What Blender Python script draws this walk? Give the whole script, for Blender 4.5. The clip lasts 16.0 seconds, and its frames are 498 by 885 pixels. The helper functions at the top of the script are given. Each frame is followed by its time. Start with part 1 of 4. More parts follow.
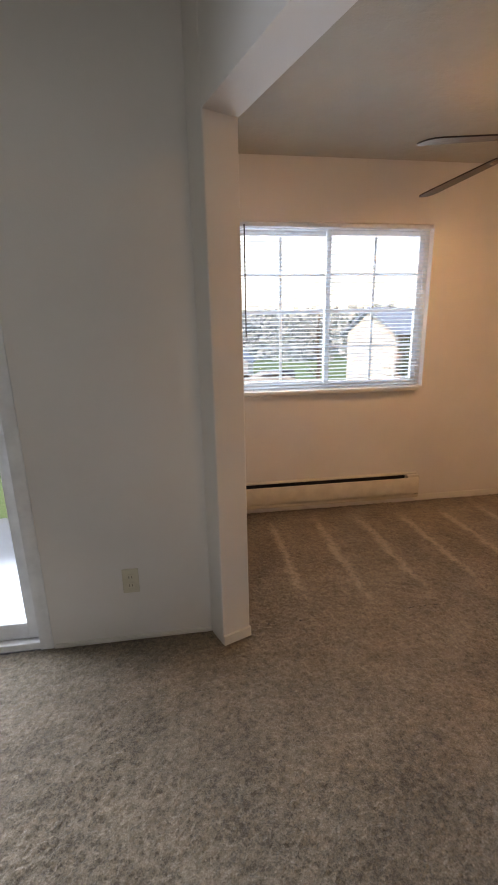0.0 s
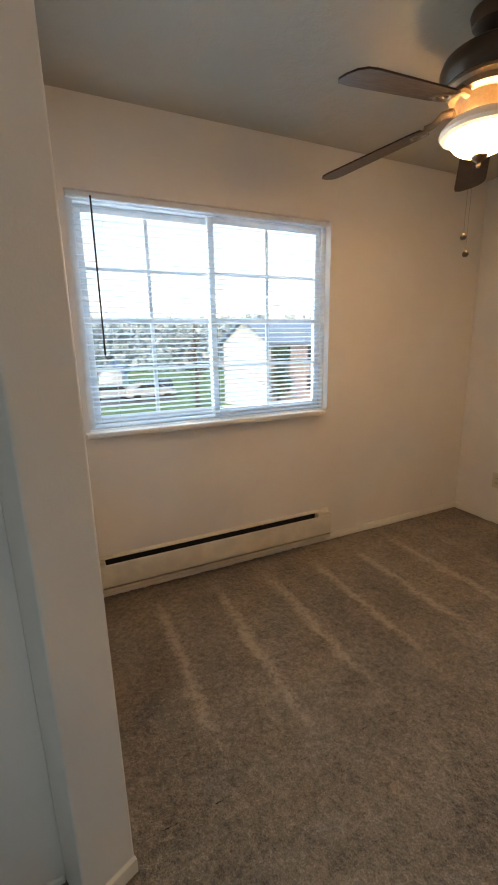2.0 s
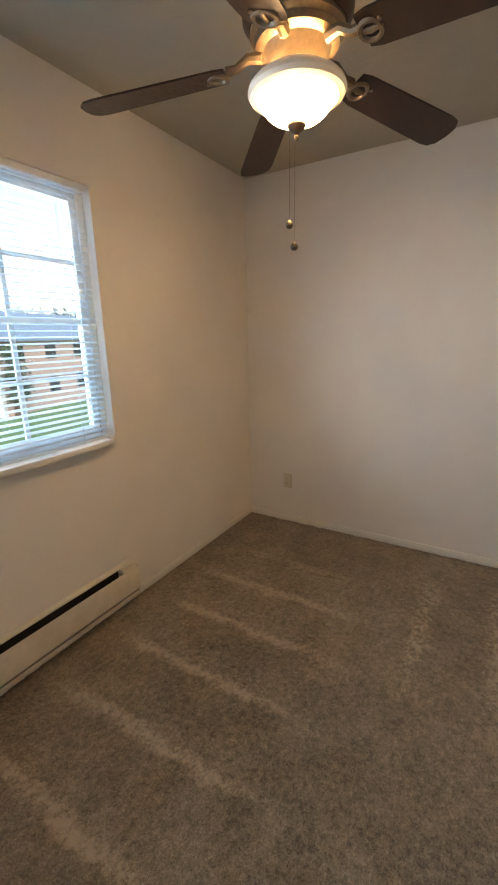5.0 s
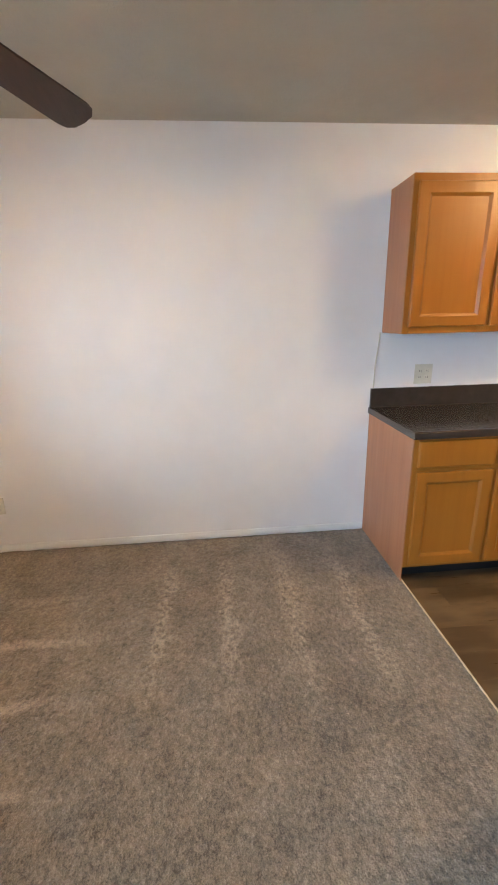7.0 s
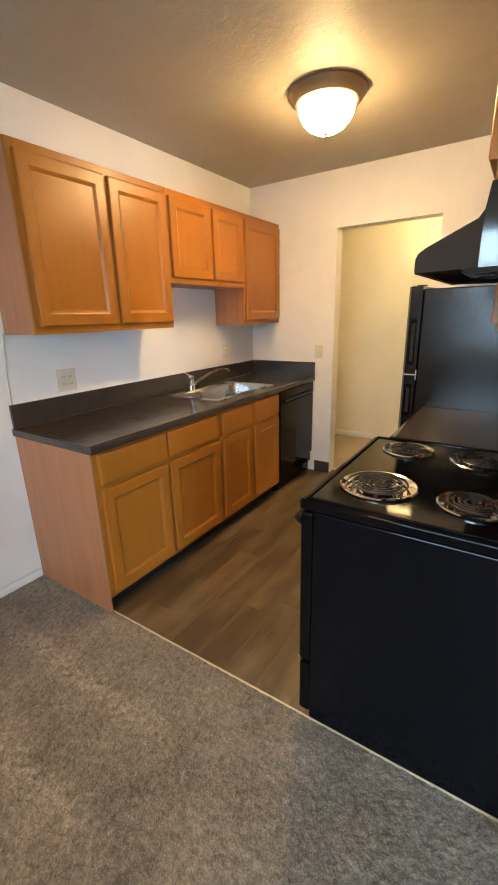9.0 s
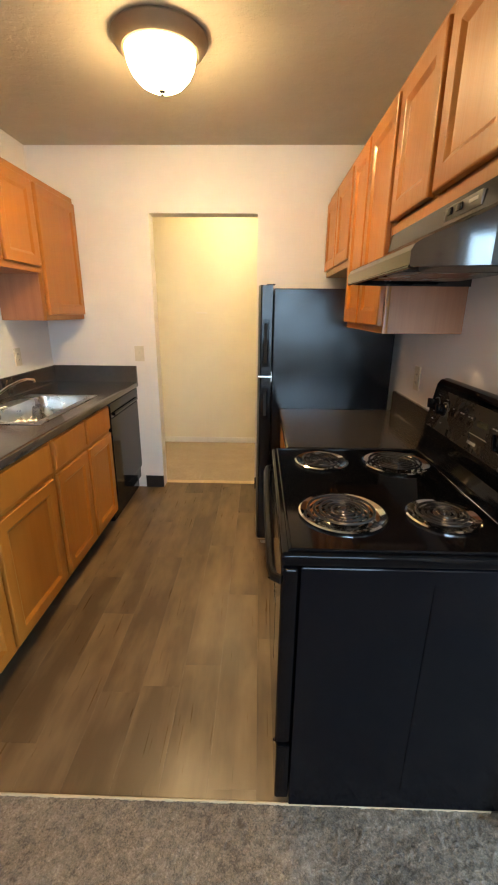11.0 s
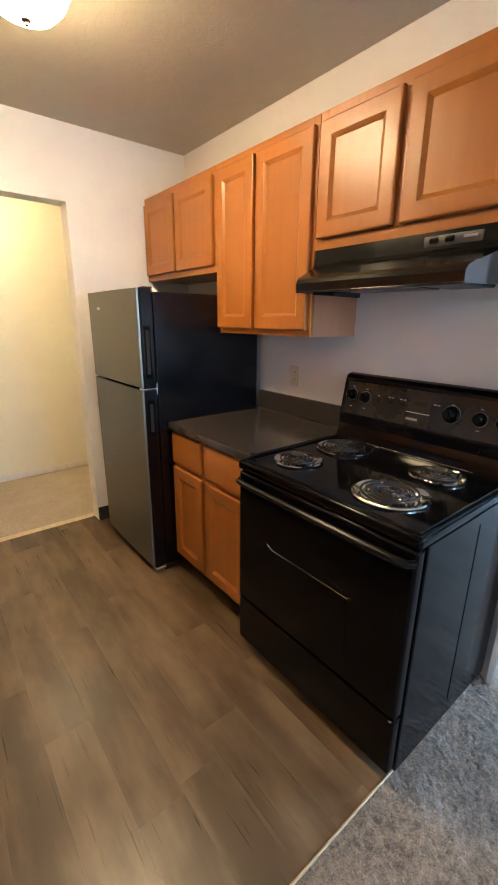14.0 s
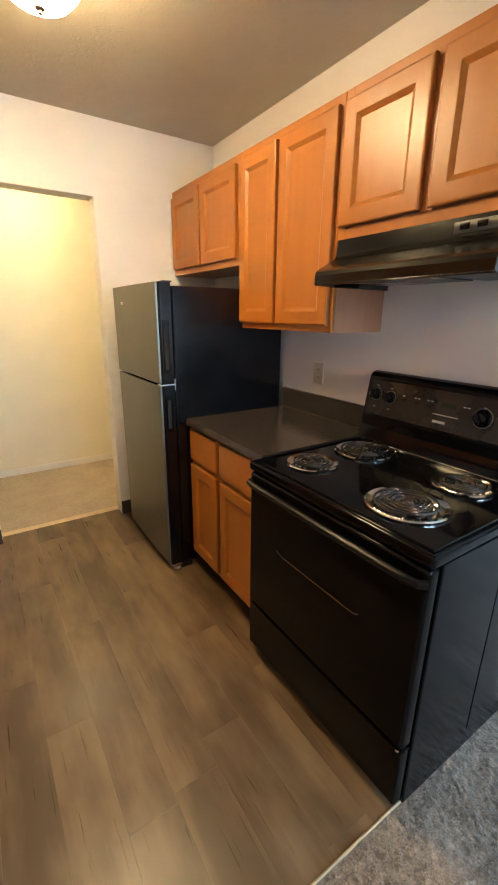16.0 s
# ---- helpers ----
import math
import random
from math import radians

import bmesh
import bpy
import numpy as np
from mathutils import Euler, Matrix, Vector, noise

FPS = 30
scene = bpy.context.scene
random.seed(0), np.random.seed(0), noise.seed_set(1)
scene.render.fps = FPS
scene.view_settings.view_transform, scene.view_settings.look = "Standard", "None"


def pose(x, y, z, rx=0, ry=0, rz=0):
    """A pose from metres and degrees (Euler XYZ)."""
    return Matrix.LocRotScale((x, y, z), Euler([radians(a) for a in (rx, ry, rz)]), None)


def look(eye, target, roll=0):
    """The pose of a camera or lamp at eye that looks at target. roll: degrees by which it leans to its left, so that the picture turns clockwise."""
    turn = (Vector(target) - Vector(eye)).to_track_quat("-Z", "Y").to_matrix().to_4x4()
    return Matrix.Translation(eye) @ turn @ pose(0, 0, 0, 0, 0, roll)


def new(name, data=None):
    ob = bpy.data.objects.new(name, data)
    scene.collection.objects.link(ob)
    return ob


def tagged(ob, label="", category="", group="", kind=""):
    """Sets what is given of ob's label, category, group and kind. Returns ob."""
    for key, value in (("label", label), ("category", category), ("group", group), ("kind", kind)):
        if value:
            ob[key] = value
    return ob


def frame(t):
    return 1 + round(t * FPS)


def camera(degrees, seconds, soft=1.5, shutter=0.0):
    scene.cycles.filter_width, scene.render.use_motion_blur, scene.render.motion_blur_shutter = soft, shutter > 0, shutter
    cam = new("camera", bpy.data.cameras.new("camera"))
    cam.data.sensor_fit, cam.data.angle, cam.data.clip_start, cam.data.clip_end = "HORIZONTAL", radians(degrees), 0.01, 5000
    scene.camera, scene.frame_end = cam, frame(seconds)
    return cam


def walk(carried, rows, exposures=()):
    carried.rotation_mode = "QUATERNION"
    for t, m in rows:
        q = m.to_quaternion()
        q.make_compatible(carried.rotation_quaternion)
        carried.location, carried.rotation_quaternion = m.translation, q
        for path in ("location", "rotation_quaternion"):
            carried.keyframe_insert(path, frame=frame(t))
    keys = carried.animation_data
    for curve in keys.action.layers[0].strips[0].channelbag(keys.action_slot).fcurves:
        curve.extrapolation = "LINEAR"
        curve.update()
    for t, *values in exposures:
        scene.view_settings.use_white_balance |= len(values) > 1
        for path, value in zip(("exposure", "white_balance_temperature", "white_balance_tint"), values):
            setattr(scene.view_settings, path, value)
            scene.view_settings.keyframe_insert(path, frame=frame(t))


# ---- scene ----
cam = camera(62.8, 16.0, soft=1.9)
PATH = [
    (0, (0.17, 0.309, 1.325), (0.436, 2.228, 0.83), -1.2),
    (0.5, (0.216, 0.473, 1.327), (0.623, 2.374, 0.858), -1.1),
    (1, (0.254, 0.648, 1.346), (0.801, 2.512, 0.873), -0.4),
    (1.5, (0.315, 0.834, 1.366), (0.977, 2.658, 0.881), -0.8),
    (2, (0.339, 1.037, 1.368), (1.154, 2.803, 0.902), -1.2),
    (2.5, (0.413, 1.206, 1.368), (1.275, 2.951, 0.907), -0.6),
    (3, (0.521, 1.37, 1.378), (1.387, 3.12, 0.947), -0.5),
    (5.5, (0.551, 1.627, 1.429), (2.354, 2.301, 0.887), -1.4),
    (6, (0.554, 1.583, 1.423), (2.433, 1.968, 0.857), -1.5),
    (6.5, (0.612, 1.535, 1.424), (2.523, 1.645, 0.844), -1.2),
    (7, (0.707, 1.477, 1.455), (2.615, 1.321, 0.877), -1.4),
    (7.5, (0.77, 1.413, 1.443), (2.593, 0.853, 0.842), -1.4),
    (8, (0.897, 1.475, 1.473), (2.486, 0.431, 0.851), -1.8),
    (8.5, (0.988, 1.524, 1.451), (2.311, 0.152, 0.844), -2.1),
    (9, (1.097, 1.506, 1.419), (2.155, -0.084, 0.823), -1.5),
    (9.5, (1.242, 1.454, 1.423), (2.055, -0.271, 0.819), -0.8),
    (10, (1.359, 1.414, 1.424), (1.919, -0.405, 0.81), 0.1),
    (12.5, (2.207, 1.053, 1.401), (1.459, -0.703, 0.802), -0.5),
    (13, (2.358, 0.979, 1.409), (1.364, -0.654, 0.821), -0.3),
    (13.5, (2.467, 0.939, 1.405), (1.328, -0.6, 0.826), 0.5),
    (14, (2.526, 0.911, 1.408), (1.326, -0.582, 0.831), 0.6),
    (14.5, (2.542, 0.908, 1.407), (1.318, -0.563, 0.823), 0.3),
    (15, (2.533, 0.917, 1.403), (1.315, -0.557, 0.818), 0.2),
    (15.5, (2.504, 0.927, 1.404), (1.329, -0.581, 0.815), 0.3),
    (16, (2.409, 0.912, 1.406), (1.358, -0.681, 0.807), 0.6),
]
EXPOSURES = [(0.0, 1.45, 10300, 29), (1.5, 1.55, 8900, 18), (3.0, 1.12, 8800, 16), (5.5, 1.74, 7900, 12), (7.0, 2.48, 7000, 12), (8.0, 2.3, 7700, 10), (10.0, 2.5, 7600, 10), (12.5, 2.55, 6400, 10), (14.5, 2.68, 5900, 10), (15.5, 2.68, 6000, 9), (16.0, 2.68, 6500, 8)]
walk(cam, [(t, look(eye, target, roll)) for t, eye, target, roll in PATH], EXPOSURES)

# ---- world, sun, exposure ----
world = bpy.data.worlds.new("sky")
scene.world = world
world.use_nodes = True
wn = world.node_tree
sky = wn.nodes.new("ShaderNodeTexSky")
sky.sky_type = "NISHITA"
sky.sun_disc = False
sky.sun_elevation = radians(32)
sky.sun_rotation = radians(215)
sky.dust_density = 2.0
wn.links.new(sky.outputs[0], wn.nodes["Background"].inputs[0])
wn.nodes["Background"].inputs[1].default_value = 0.15
sun_data = bpy.data.lights.new("sun", "SUN")
sun_data.energy, sun_data.angle, sun_data.color = 1.5, radians(0.6), (1.0, 0.97, 0.93)
sun = new("sun", sun_data)
sun.matrix_world = look((-30, -43, 33), (0, 0, 0))
LAMP, LAMP_WARM = (1.0, 0.72, 0.37), (1.0, 0.66, 0.35)
LAMP_FAN, LAMP_KITCHEN, LAMP_HALL = 25.0, 24.0, 9.5


def daylight(name, x, y, z, width, height, watts, tone, dip):
    """The sky's light in a glazed opening that looks north."""
    d = bpy.data.lights.new(name, "AREA")
    d.shape, d.size, d.size_y, d.energy, d.color = "RECTANGLE", width, height, watts, tone
    o = new(name, d)
    o.matrix_world = look((x, y, z), (x, y - 1, z - dip))


daylight("window_daylight", 1.19, 3.40, 1.50, 1.42, 1.12, 20.5, (0.47, 0.70, 1.0), 0.0)
daylight("patio_daylight", -1.72, 2.47, 1.15, 2.25, 1.85, 90, (0.42, 0.66, 1.0), 0.42)

# ---- materials ----


def mat(name, base, rough=0.6, metal=0.0, spec=0.5):
    m = bpy.data.materials.new(name)
    m.use_nodes = True
    b = m.node_tree.nodes["Principled BSDF"]
    b.inputs["Base Color"].default_value = (*base, 1)
    b.inputs["Roughness"].default_value = rough
    b.inputs["Metallic"].default_value = metal
    b.inputs["Specular IOR Level"].default_value = spec
    return m


def nd(m, kind, **values):
    n = m.node_tree.nodes.new(kind)
    for k, v in values.items():
        n.inputs[k.replace("_", " ")].default_value = v
    return n


def ln(m, a, b):
    m.node_tree.links.new(a, b)


def bsdf(m):
    return m.node_tree.nodes["Principled BSDF"]


def coords(m, scale=(1, 1, 1), rot=(0, 0, 0), shift=True):
    tc = nd(m, "ShaderNodeTexCoord")
    mp = nd(m, "ShaderNodeMapping")
    mp.inputs["Scale"].default_value = scale
    mp.inputs["Rotation"].default_value = rot
    if shift:
        oi = nd(m, "ShaderNodeObjectInfo")
        mul = nd(m, "ShaderNodeVectorMath")
        mul.operation = "SCALE"
        mul.inputs[0].default_value = (7.3, 3.1, 5.7)
        ln(m, oi.outputs["Random"], mul.inputs["Scale"])
        ln(m, mul.outputs[0], mp.inputs["Location"])
    ln(m, tc.outputs["Object"], mp.inputs["Vector"])
    return mp.outputs[0]


def noise_of(m, vec, scale, detail=4.0, rough=0.55):
    n = nd(m, "ShaderNodeTexNoise", Scale=scale, Detail=detail, Roughness=rough)
    ln(m, vec, n.inputs["Vector"])
    return n.outputs["Fac"]


def ramp(m, fac, stops):
    r = nd(m, "ShaderNodeValToRGB")
    e = r.color_ramp.elements
    e[0].position, e[0].color = stops[0][0], (*stops[0][1], 1)
    e[1].position, e[1].color = stops[-1][0], (*stops[-1][1], 1)
    for p, c in stops[1:-1]:
        k = e.new(p)
        k.color = (*c, 1)
    ln(m, fac, r.inputs[0])
    return r.outputs[0]


def bump(m, height, strength, dist, under=None):
    b = nd(m, "ShaderNodeBump", Strength=strength, Distance=dist)
    ln(m, height, b.inputs["Height"])
    if under is not None:
        ln(m, under, b.inputs["Normal"])
    ln(m, b.outputs[0], bsdf(m).inputs["Normal"])
    return b.outputs[0]


def mathn(m, op, a, b):
    n = nd(m, "ShaderNodeMath")
    n.operation = op
    for i, v in enumerate((a, b)):
        if isinstance(v, (int, float)):
            n.inputs[i].default_value = v
        else:
            ln(m, v, n.inputs[i])
    return n.outputs[0]


def mapped(m, v, a, b, c=0.0, d=1.0):
    n = nd(m, "ShaderNodeMapRange")
    for k, x in zip(("From Min", "From Max", "To Min", "To Max"), (a, b, c, d)):
        n.inputs[k].default_value = x
    ln(m, v, n.inputs["Value"])
    return n.outputs[0]


def paint(name, base, grain=0.25, rough=0.55, peel=170):
    m = mat(name, base, rough)
    v = coords(m, shift=False)
    patchy = noise_of(m, v, 1.6, 5)
    dark = tuple(c * 0.93 for c in base)
    ln(m, ramp(m, patchy, [(0.35, dark), (0.62, base)]), bsdf(m).inputs["Base Color"])
    fine = noise_of(m, v, peel, 3)
    broad = noise_of(m, v, 9, 3)
    n1 = bump(m, broad, 0.12, 0.01)
    bump(m, fine, grain, 0.0015, n1)
    ln(m, mapped(m, broad, 0.3, 0.7, rough - 0.07, rough + 0.1), bsdf(m).inputs["Roughness"])
    return m


def wood(name, dark, mid, light, rough=0.34, axis=2):
    m = mat(name, mid, rough)
    s = [26, 26, 26]
    s[axis] = 1.3
    v = coords(m, tuple(s))
    g = noise_of(m, v, 1.0, 6, 0.6)
    s2 = [150, 150, 150]
    s2[axis] = 5
    pores = noise_of(m, coords(m, tuple(s2)), 1.0, 3)
    wide = noise_of(m, coords(m, (2.5, 2.5, 2.5)), 1.0, 2)
    mixv = mathn(m, "ADD", mathn(m, "MULTIPLY", g, 0.62), mathn(m, "ADD", mathn(m, "MULTIPLY", pores, 0.16), mathn(m, "MULTIPLY", wide, 0.22)))
    ln(m, ramp(m, mixv, [(0.36, dark), (0.5, mid), (0.66, light)]), bsdf(m).inputs["Base Color"])
    ln(m, mapped(m, pores, 0.3, 0.7, rough - 0.05, rough + 0.09), bsdf(m).inputs["Roughness"])
    bump(m, pores, 0.12, 0.0006)
    return m


def smooth_mat(name, base, rough, metal=0.0, vary=0.06, spec=0.5, scale=6, tint=0.1):
    m = mat(name, base, rough, metal, spec)
    v = coords(m)
    n = noise_of(m, v, scale, 5)
    ln(m, mapped(m, n, 0.3, 0.7, max(0.02, rough - vary), rough + vary), bsdf(m).inputs["Roughness"])
    ln(m, ramp(m, noise_of(m, v, scale * 2.3, 4), [(0.3, tuple(c * (1 - tint) for c in base)), (0.7, tuple(min(1, c * (1 + tint * 0.6)) for c in base))]), bsdf(m).inputs["Base Color"])
    return m


def carpet_mat(name, dark, light, tracks=True):
    m = mat(name, light, 0.95, spec=0.08)
    v = coords(m, shift=False)
    tuft = nd(m, "ShaderNodeTexVoronoi", Scale=135.0, Randomness=1.0)
    ln(m, v, tuft.inputs["Vector"])
    fine = noise_of(m, v, 210, 3, 0.75)
    clump = noise_of(m, v, 42, 4, 0.7)
    lay = noise_of(m, v, 5.5, 4, 0.6)
    broad = noise_of(m, v, 1.5, 3)
    f = mathn(m, "ADD", mathn(m, "MULTIPLY", fine, 0.36), mathn(m, "MULTIPLY", clump, 0.30))
    f = mathn(m, "ADD", f, mathn(m, "ADD", mathn(m, "MULTIPLY", lay, 0.2), mathn(m, "MULTIPLY", broad, 0.12)))
    cell = nd(m, "ShaderNodeSeparateColor")
    ln(m, tuft.outputs["Color"], cell.inputs[0])
    f = mathn(m, "ADD", f, mathn(m, "MULTIPLY", mathn(m, "SUBTRACT", cell.outputs[0], 0.5), 0.06))
    if tracks:
        sep = nd(m, "ShaderNodeSeparateXYZ")
        ln(m, v, sep.inputs[0])
        x, y = sep.outputs["X"], sep.outputs["Y"]
        wob = mathn(m, "MULTIPLY", mathn(m, "SUBTRACT", lay, 0.5), 0.10)
        ph = mathn(m, "FRACT", mathn(m, "DIVIDE", mathn(m, "ADD", mathn(m, "SUBTRACT", x, 0.53), wob), 0.335), 0)
        edge = mathn(m, "SUBTRACT", 1.0, mapped(m, mathn(m, "ABSOLUTE", mathn(m, "SUBTRACT", ph, 0.5), 0), 0.02, 0.12))
        trail = mathn(m, "MULTIPLY", mapped(m, ph, 0.5, 0.95, 1, 0), mathn(m, "GREATER_THAN", ph, 0.5))
        st = mathn(m, "ADD", mathn(m, "MULTIPLY", edge, 0.75), mathn(m, "MULTIPLY", trail, 0.14))
        win = mathn(m, "MULTIPLY", mapped(m, y, 2.0, 2.35), mapped(m, y, 3.1, 2.9))
        win = mathn(m, "MULTIPLY", win, mathn(m, "MULTIPLY", mapped(m, x, 0.45, 0.6), mapped(m, x, 2.9, 2.3)))
        st = mathn(m, "MULTIPLY", mathn(m, "MULTIPLY", st, win), mapped(m, clump, 0.25, 0.6, 0.25, 1.0))
        ph2 = mathn(m, "FRACT", mathn(m, "DIVIDE", mathn(m, "ADD", mathn(m, "SUBTRACT", y, 0.625), wob), 0.335), 0)
        edge2 = mathn(m, "SUBTRACT", 1.0, mapped(m, mathn(m, "ABSOLUTE", mathn(m, "SUBTRACT", ph2, 0.5), 0), 0.03, 0.2))
        win2 = mathn(m, "MULTIPLY", mapped(m, x, 1.9, 2.3), mapped(m, x, 3.0, 2.8))
        win2 = mathn(m, "MULTIPLY", win2, mathn(m, "MULTIPLY", mapped(m, y, 0.5, 0.65), mapped(m, y, 2.1, 1.8)))
        st2 = mathn(m, "MULTIPLY", mathn(m, "MULTIPLY", edge2, win2), mapped(m, clump, 0.35, 0.65, 0.0, 1.0))
        f = mathn(m, "ADD", f, mathn(m, "ADD", mathn(m, "MULTIPLY", st, 0.20), mathn(m, "MULTIPLY", st2, 0.12)))
    ln(m, ramp(m, f, [(0.40, dark), (0.515, tuple(a * 0.58 + b * 0.42 for a, b in zip(dark, light))), (0.65, light)]), bsdf(m).inputs["Base Color"])
    hgt = mathn(m, "ADD", mathn(m, "MULTIPLY", tuft.outputs["Distance"], 1.0), mathn(m, "ADD", fine, clump))
    bump(m, hgt, 0.6, 0.004)
    bsdf(m).inputs["Sheen Weight"].default_value = 0.25
    bsdf(m).inputs["Sheen Roughness"].default_value = 0.6
    return m


def glowing(name, base, strength, hot=None):
    """hot: heights under the mount of the bowl's dim edge and of its bright base by the bulbs."""
    m = mat(name, (0.9, 0.87, 0.8), 0.35)
    n = noise_of(m, coords(m), 14, 4)
    b = bsdf(m)
    b.inputs["Emission Color"].default_value = (*base, 1)
    glow = mapped(m, n, 0.3, 0.7, strength * 0.85, strength * 1.1)
    if hot:
        sep = nd(m, "ShaderNodeSeparateXYZ")
        ln(m, coords(m, shift=False), sep.inputs[0])
        glow = mathn(m, "MULTIPLY", glow, mapped(m, sep.outputs["Z"], hot[0], hot[1], 0.08, 1.3))
    ln(m, glow, b.inputs["Emission Strength"])
    return m


def glass_mat(name):
    m = bpy.data.materials.new(name)
    m.use_nodes = True
    t = m.node_tree
    t.nodes.remove(t.nodes["Principled BSDF"])
    tr = t.nodes.new("ShaderNodeBsdfTransparent")
    tr.inputs[0].default_value = (0.93, 0.97, 0.98, 1)
    gl = t.nodes.new("ShaderNodeBsdfGlossy")
    gl.inputs["Roughness"].default_value = 0.02
    fr = t.nodes.new("ShaderNodeFresnel")
    fr.inputs[0].default_value = 1.45
    mx = t.nodes.new("ShaderNodeMixShader")
    t.links.new(fr.outputs[0], mx.inputs[0])
    t.links.new(tr.outputs[0], mx.inputs[1])
    t.links.new(gl.outputs[0], mx.inputs[2])
    t.links.new(mx.outputs[0], t.nodes["Material Output"].inputs[0])
    return m


M_WALL = paint("wall_paint", (0.78, 0.75, 0.72), 0.3)
# Dark tone for walls out of view, chosen to cut bounced daylight.
M_BOUNCE_CUT = paint("bounce_cut_paint", (0.20, 0.185, 0.165), 0.3)
# Base darkened below the walls' white to hold down lamp glow overhead.
M_CEIL = paint("dimmed_ceiling_paint", (0.47, 0.43, 0.345), 0.5, 0.55, 60)
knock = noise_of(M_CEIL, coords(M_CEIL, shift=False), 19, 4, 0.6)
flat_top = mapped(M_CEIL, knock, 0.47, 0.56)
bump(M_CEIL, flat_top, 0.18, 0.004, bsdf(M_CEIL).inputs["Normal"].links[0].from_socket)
M_TRIM = paint("trim_paint", (0.80, 0.78, 0.73), 0.05, 0.4)
M_HALL = paint("hall_paint", (0.80, 0.76, 0.62), 0.25)
M_CARPET = carpet_mat("carpet_pile", (0.096, 0.075, 0.053), (0.42, 0.34, 0.252))
M_HCARPET = carpet_mat("hall_carpet_pile", (0.30, 0.24, 0.17), (0.52, 0.44, 0.33), tracks=False)
M_SUB = smooth_mat("vinyl_joint", (0.07, 0.05, 0.033), 0.6)
M_WOOD = wood("cabinet_maple", (0.345, 0.118, 0.015), (0.365, 0.127, 0.017), (0.385, 0.137, 0.019))
M_SIDE = wood("cabinet_side_laminate", (0.36, 0.145, 0.070), (0.41, 0.175, 0.085), (0.45, 0.205, 0.105), 0.42)
M_FAN = wood("fan_blade_walnut", (0.014, 0.006, 0.004), (0.026, 0.011, 0.006), (0.042, 0.019, 0.010), 0.4, axis=0)
M_COUNTER = smooth_mat("counter_laminate", (0.040, 0.033, 0.029), 0.15, vary=0.03, scale=9, tint=0.12, spec=0.6)
M_BLACK = smooth_mat("black_enamel", (0.003, 0.003, 0.0035), 0.08, vary=0.02, spec=0.17)
M_GLOSS = smooth_mat("gloss_black_enamel", (0.004, 0.004, 0.005), 0.08, vary=0.02, spec=0.95)
M_SATIN = smooth_mat("satin_black_handle", (0.004, 0.004, 0.004), 0.34, vary=0.05, spec=0.2)
M_HOOD = smooth_mat("black_hood_paint", (0.004, 0.004, 0.004), 0.17, vary=0.03, spec=0.28)
M_GREYP = smooth_mat("dark_grey_plate", (0.07, 0.07, 0.07), 0.35, 0.3)
M_FRSIDE = smooth_mat("black_fridge_side", (0.003, 0.0035, 0.005), 0.2, vary=0.06, scale=5, spec=0.40)
bump(M_FRSIDE, noise_of(M_FRSIDE, coords(M_FRSIDE), 9, 3), 0.09, 0.01)
M_BLACKSIDE = smooth_mat("black_painted_steel", (0.003, 0.0035, 0.005), 0.12, vary=0.03, scale=3, spec=0.19)
M_KICK = smooth_mat("black_vinyl_base", (0.012, 0.011, 0.011), 0.45)
M_CHROME = smooth_mat("chrome", (0.86, 0.85, 0.83), 0.10, 1.0, 0.04, tint=0.03)
M_STEEL = smooth_mat("brushed_steel", (0.60, 0.59, 0.57), 0.3, 1.0, 0.06)
M_COIL = smooth_mat("coil_metal", (0.05, 0.046, 0.044), 0.28, 0.7)
M_BRONZE = smooth_mat("dark_bronze", (0.09, 0.062, 0.043), 0.38, 0.4)
M_PAN = smooth_mat("brushed_bronze", (0.30, 0.235, 0.16), 0.4, 0.35)
M_IRON = smooth_mat("antique_bronze", (0.25, 0.185, 0.125), 0.36, 0.5, scale=40, tint=0.15)
M_PLATE = smooth_mat("almond_plastic", (0.62, 0.57, 0.45), 0.4)
M_VINYLW = smooth_mat("white_vinyl", (0.80, 0.82, 0.83), 0.35)
M_RAIL = smooth_mat("blind_rail_vinyl", (0.80, 0.82, 0.83), 0.4)


def slat_mat():
    m = bpy.data.materials.new("blind_slat_vinyl")
    m.use_nodes = True
    b = bsdf(m)
    b.inputs["Base Color"].default_value = (0.66, 0.76, 0.84, 1)
    b.inputs["Roughness"].default_value = 0.4
    tr = nd(m, "ShaderNodeBsdfTranslucent")
    tr.inputs[0].default_value = (0.66, 0.82, 0.92, 1)
    mx = nd(m, "ShaderNodeMixShader")
    mx.inputs[0].default_value = 0.12
    ln(m, b.outputs[0], mx.inputs[1])
    ln(m, tr.outputs[0], mx.inputs[2])
    ln(m, mx.outputs[0], m.node_tree.nodes["Material Output"].inputs[0])
    return m


M_SLAT = slat_mat()
M_HEAT = smooth_mat("heater_enamel", (0.66, 0.60, 0.50), 0.4)
# Near-black for dark parts, and for shade put inside slots and hollows.
M_DARK = smooth_mat("dark_cavity", (0.012, 0.010, 0.009), 0.8)
M_BRASS = smooth_mat("threshold_strip", (0.62, 0.50, 0.32), 0.5, 0.2)
M_GLASS = glass_mat("window_glass")
M_BOWL_FAN = glowing("frosted_fan_bowl", LAMP_WARM, LAMP_FAN)
M_BOWL_KIT = glowing("frosted_kitchen_bowl", LAMP, LAMP_KITCHEN, (-0.06, -0.13))
M_BOWL_HALL = glowing("frosted_hall_bowl", LAMP, LAMP_HALL)
M_RIM = glowing("cream_glass_rim", (1.0, 0.70, 0.42), 0.05)
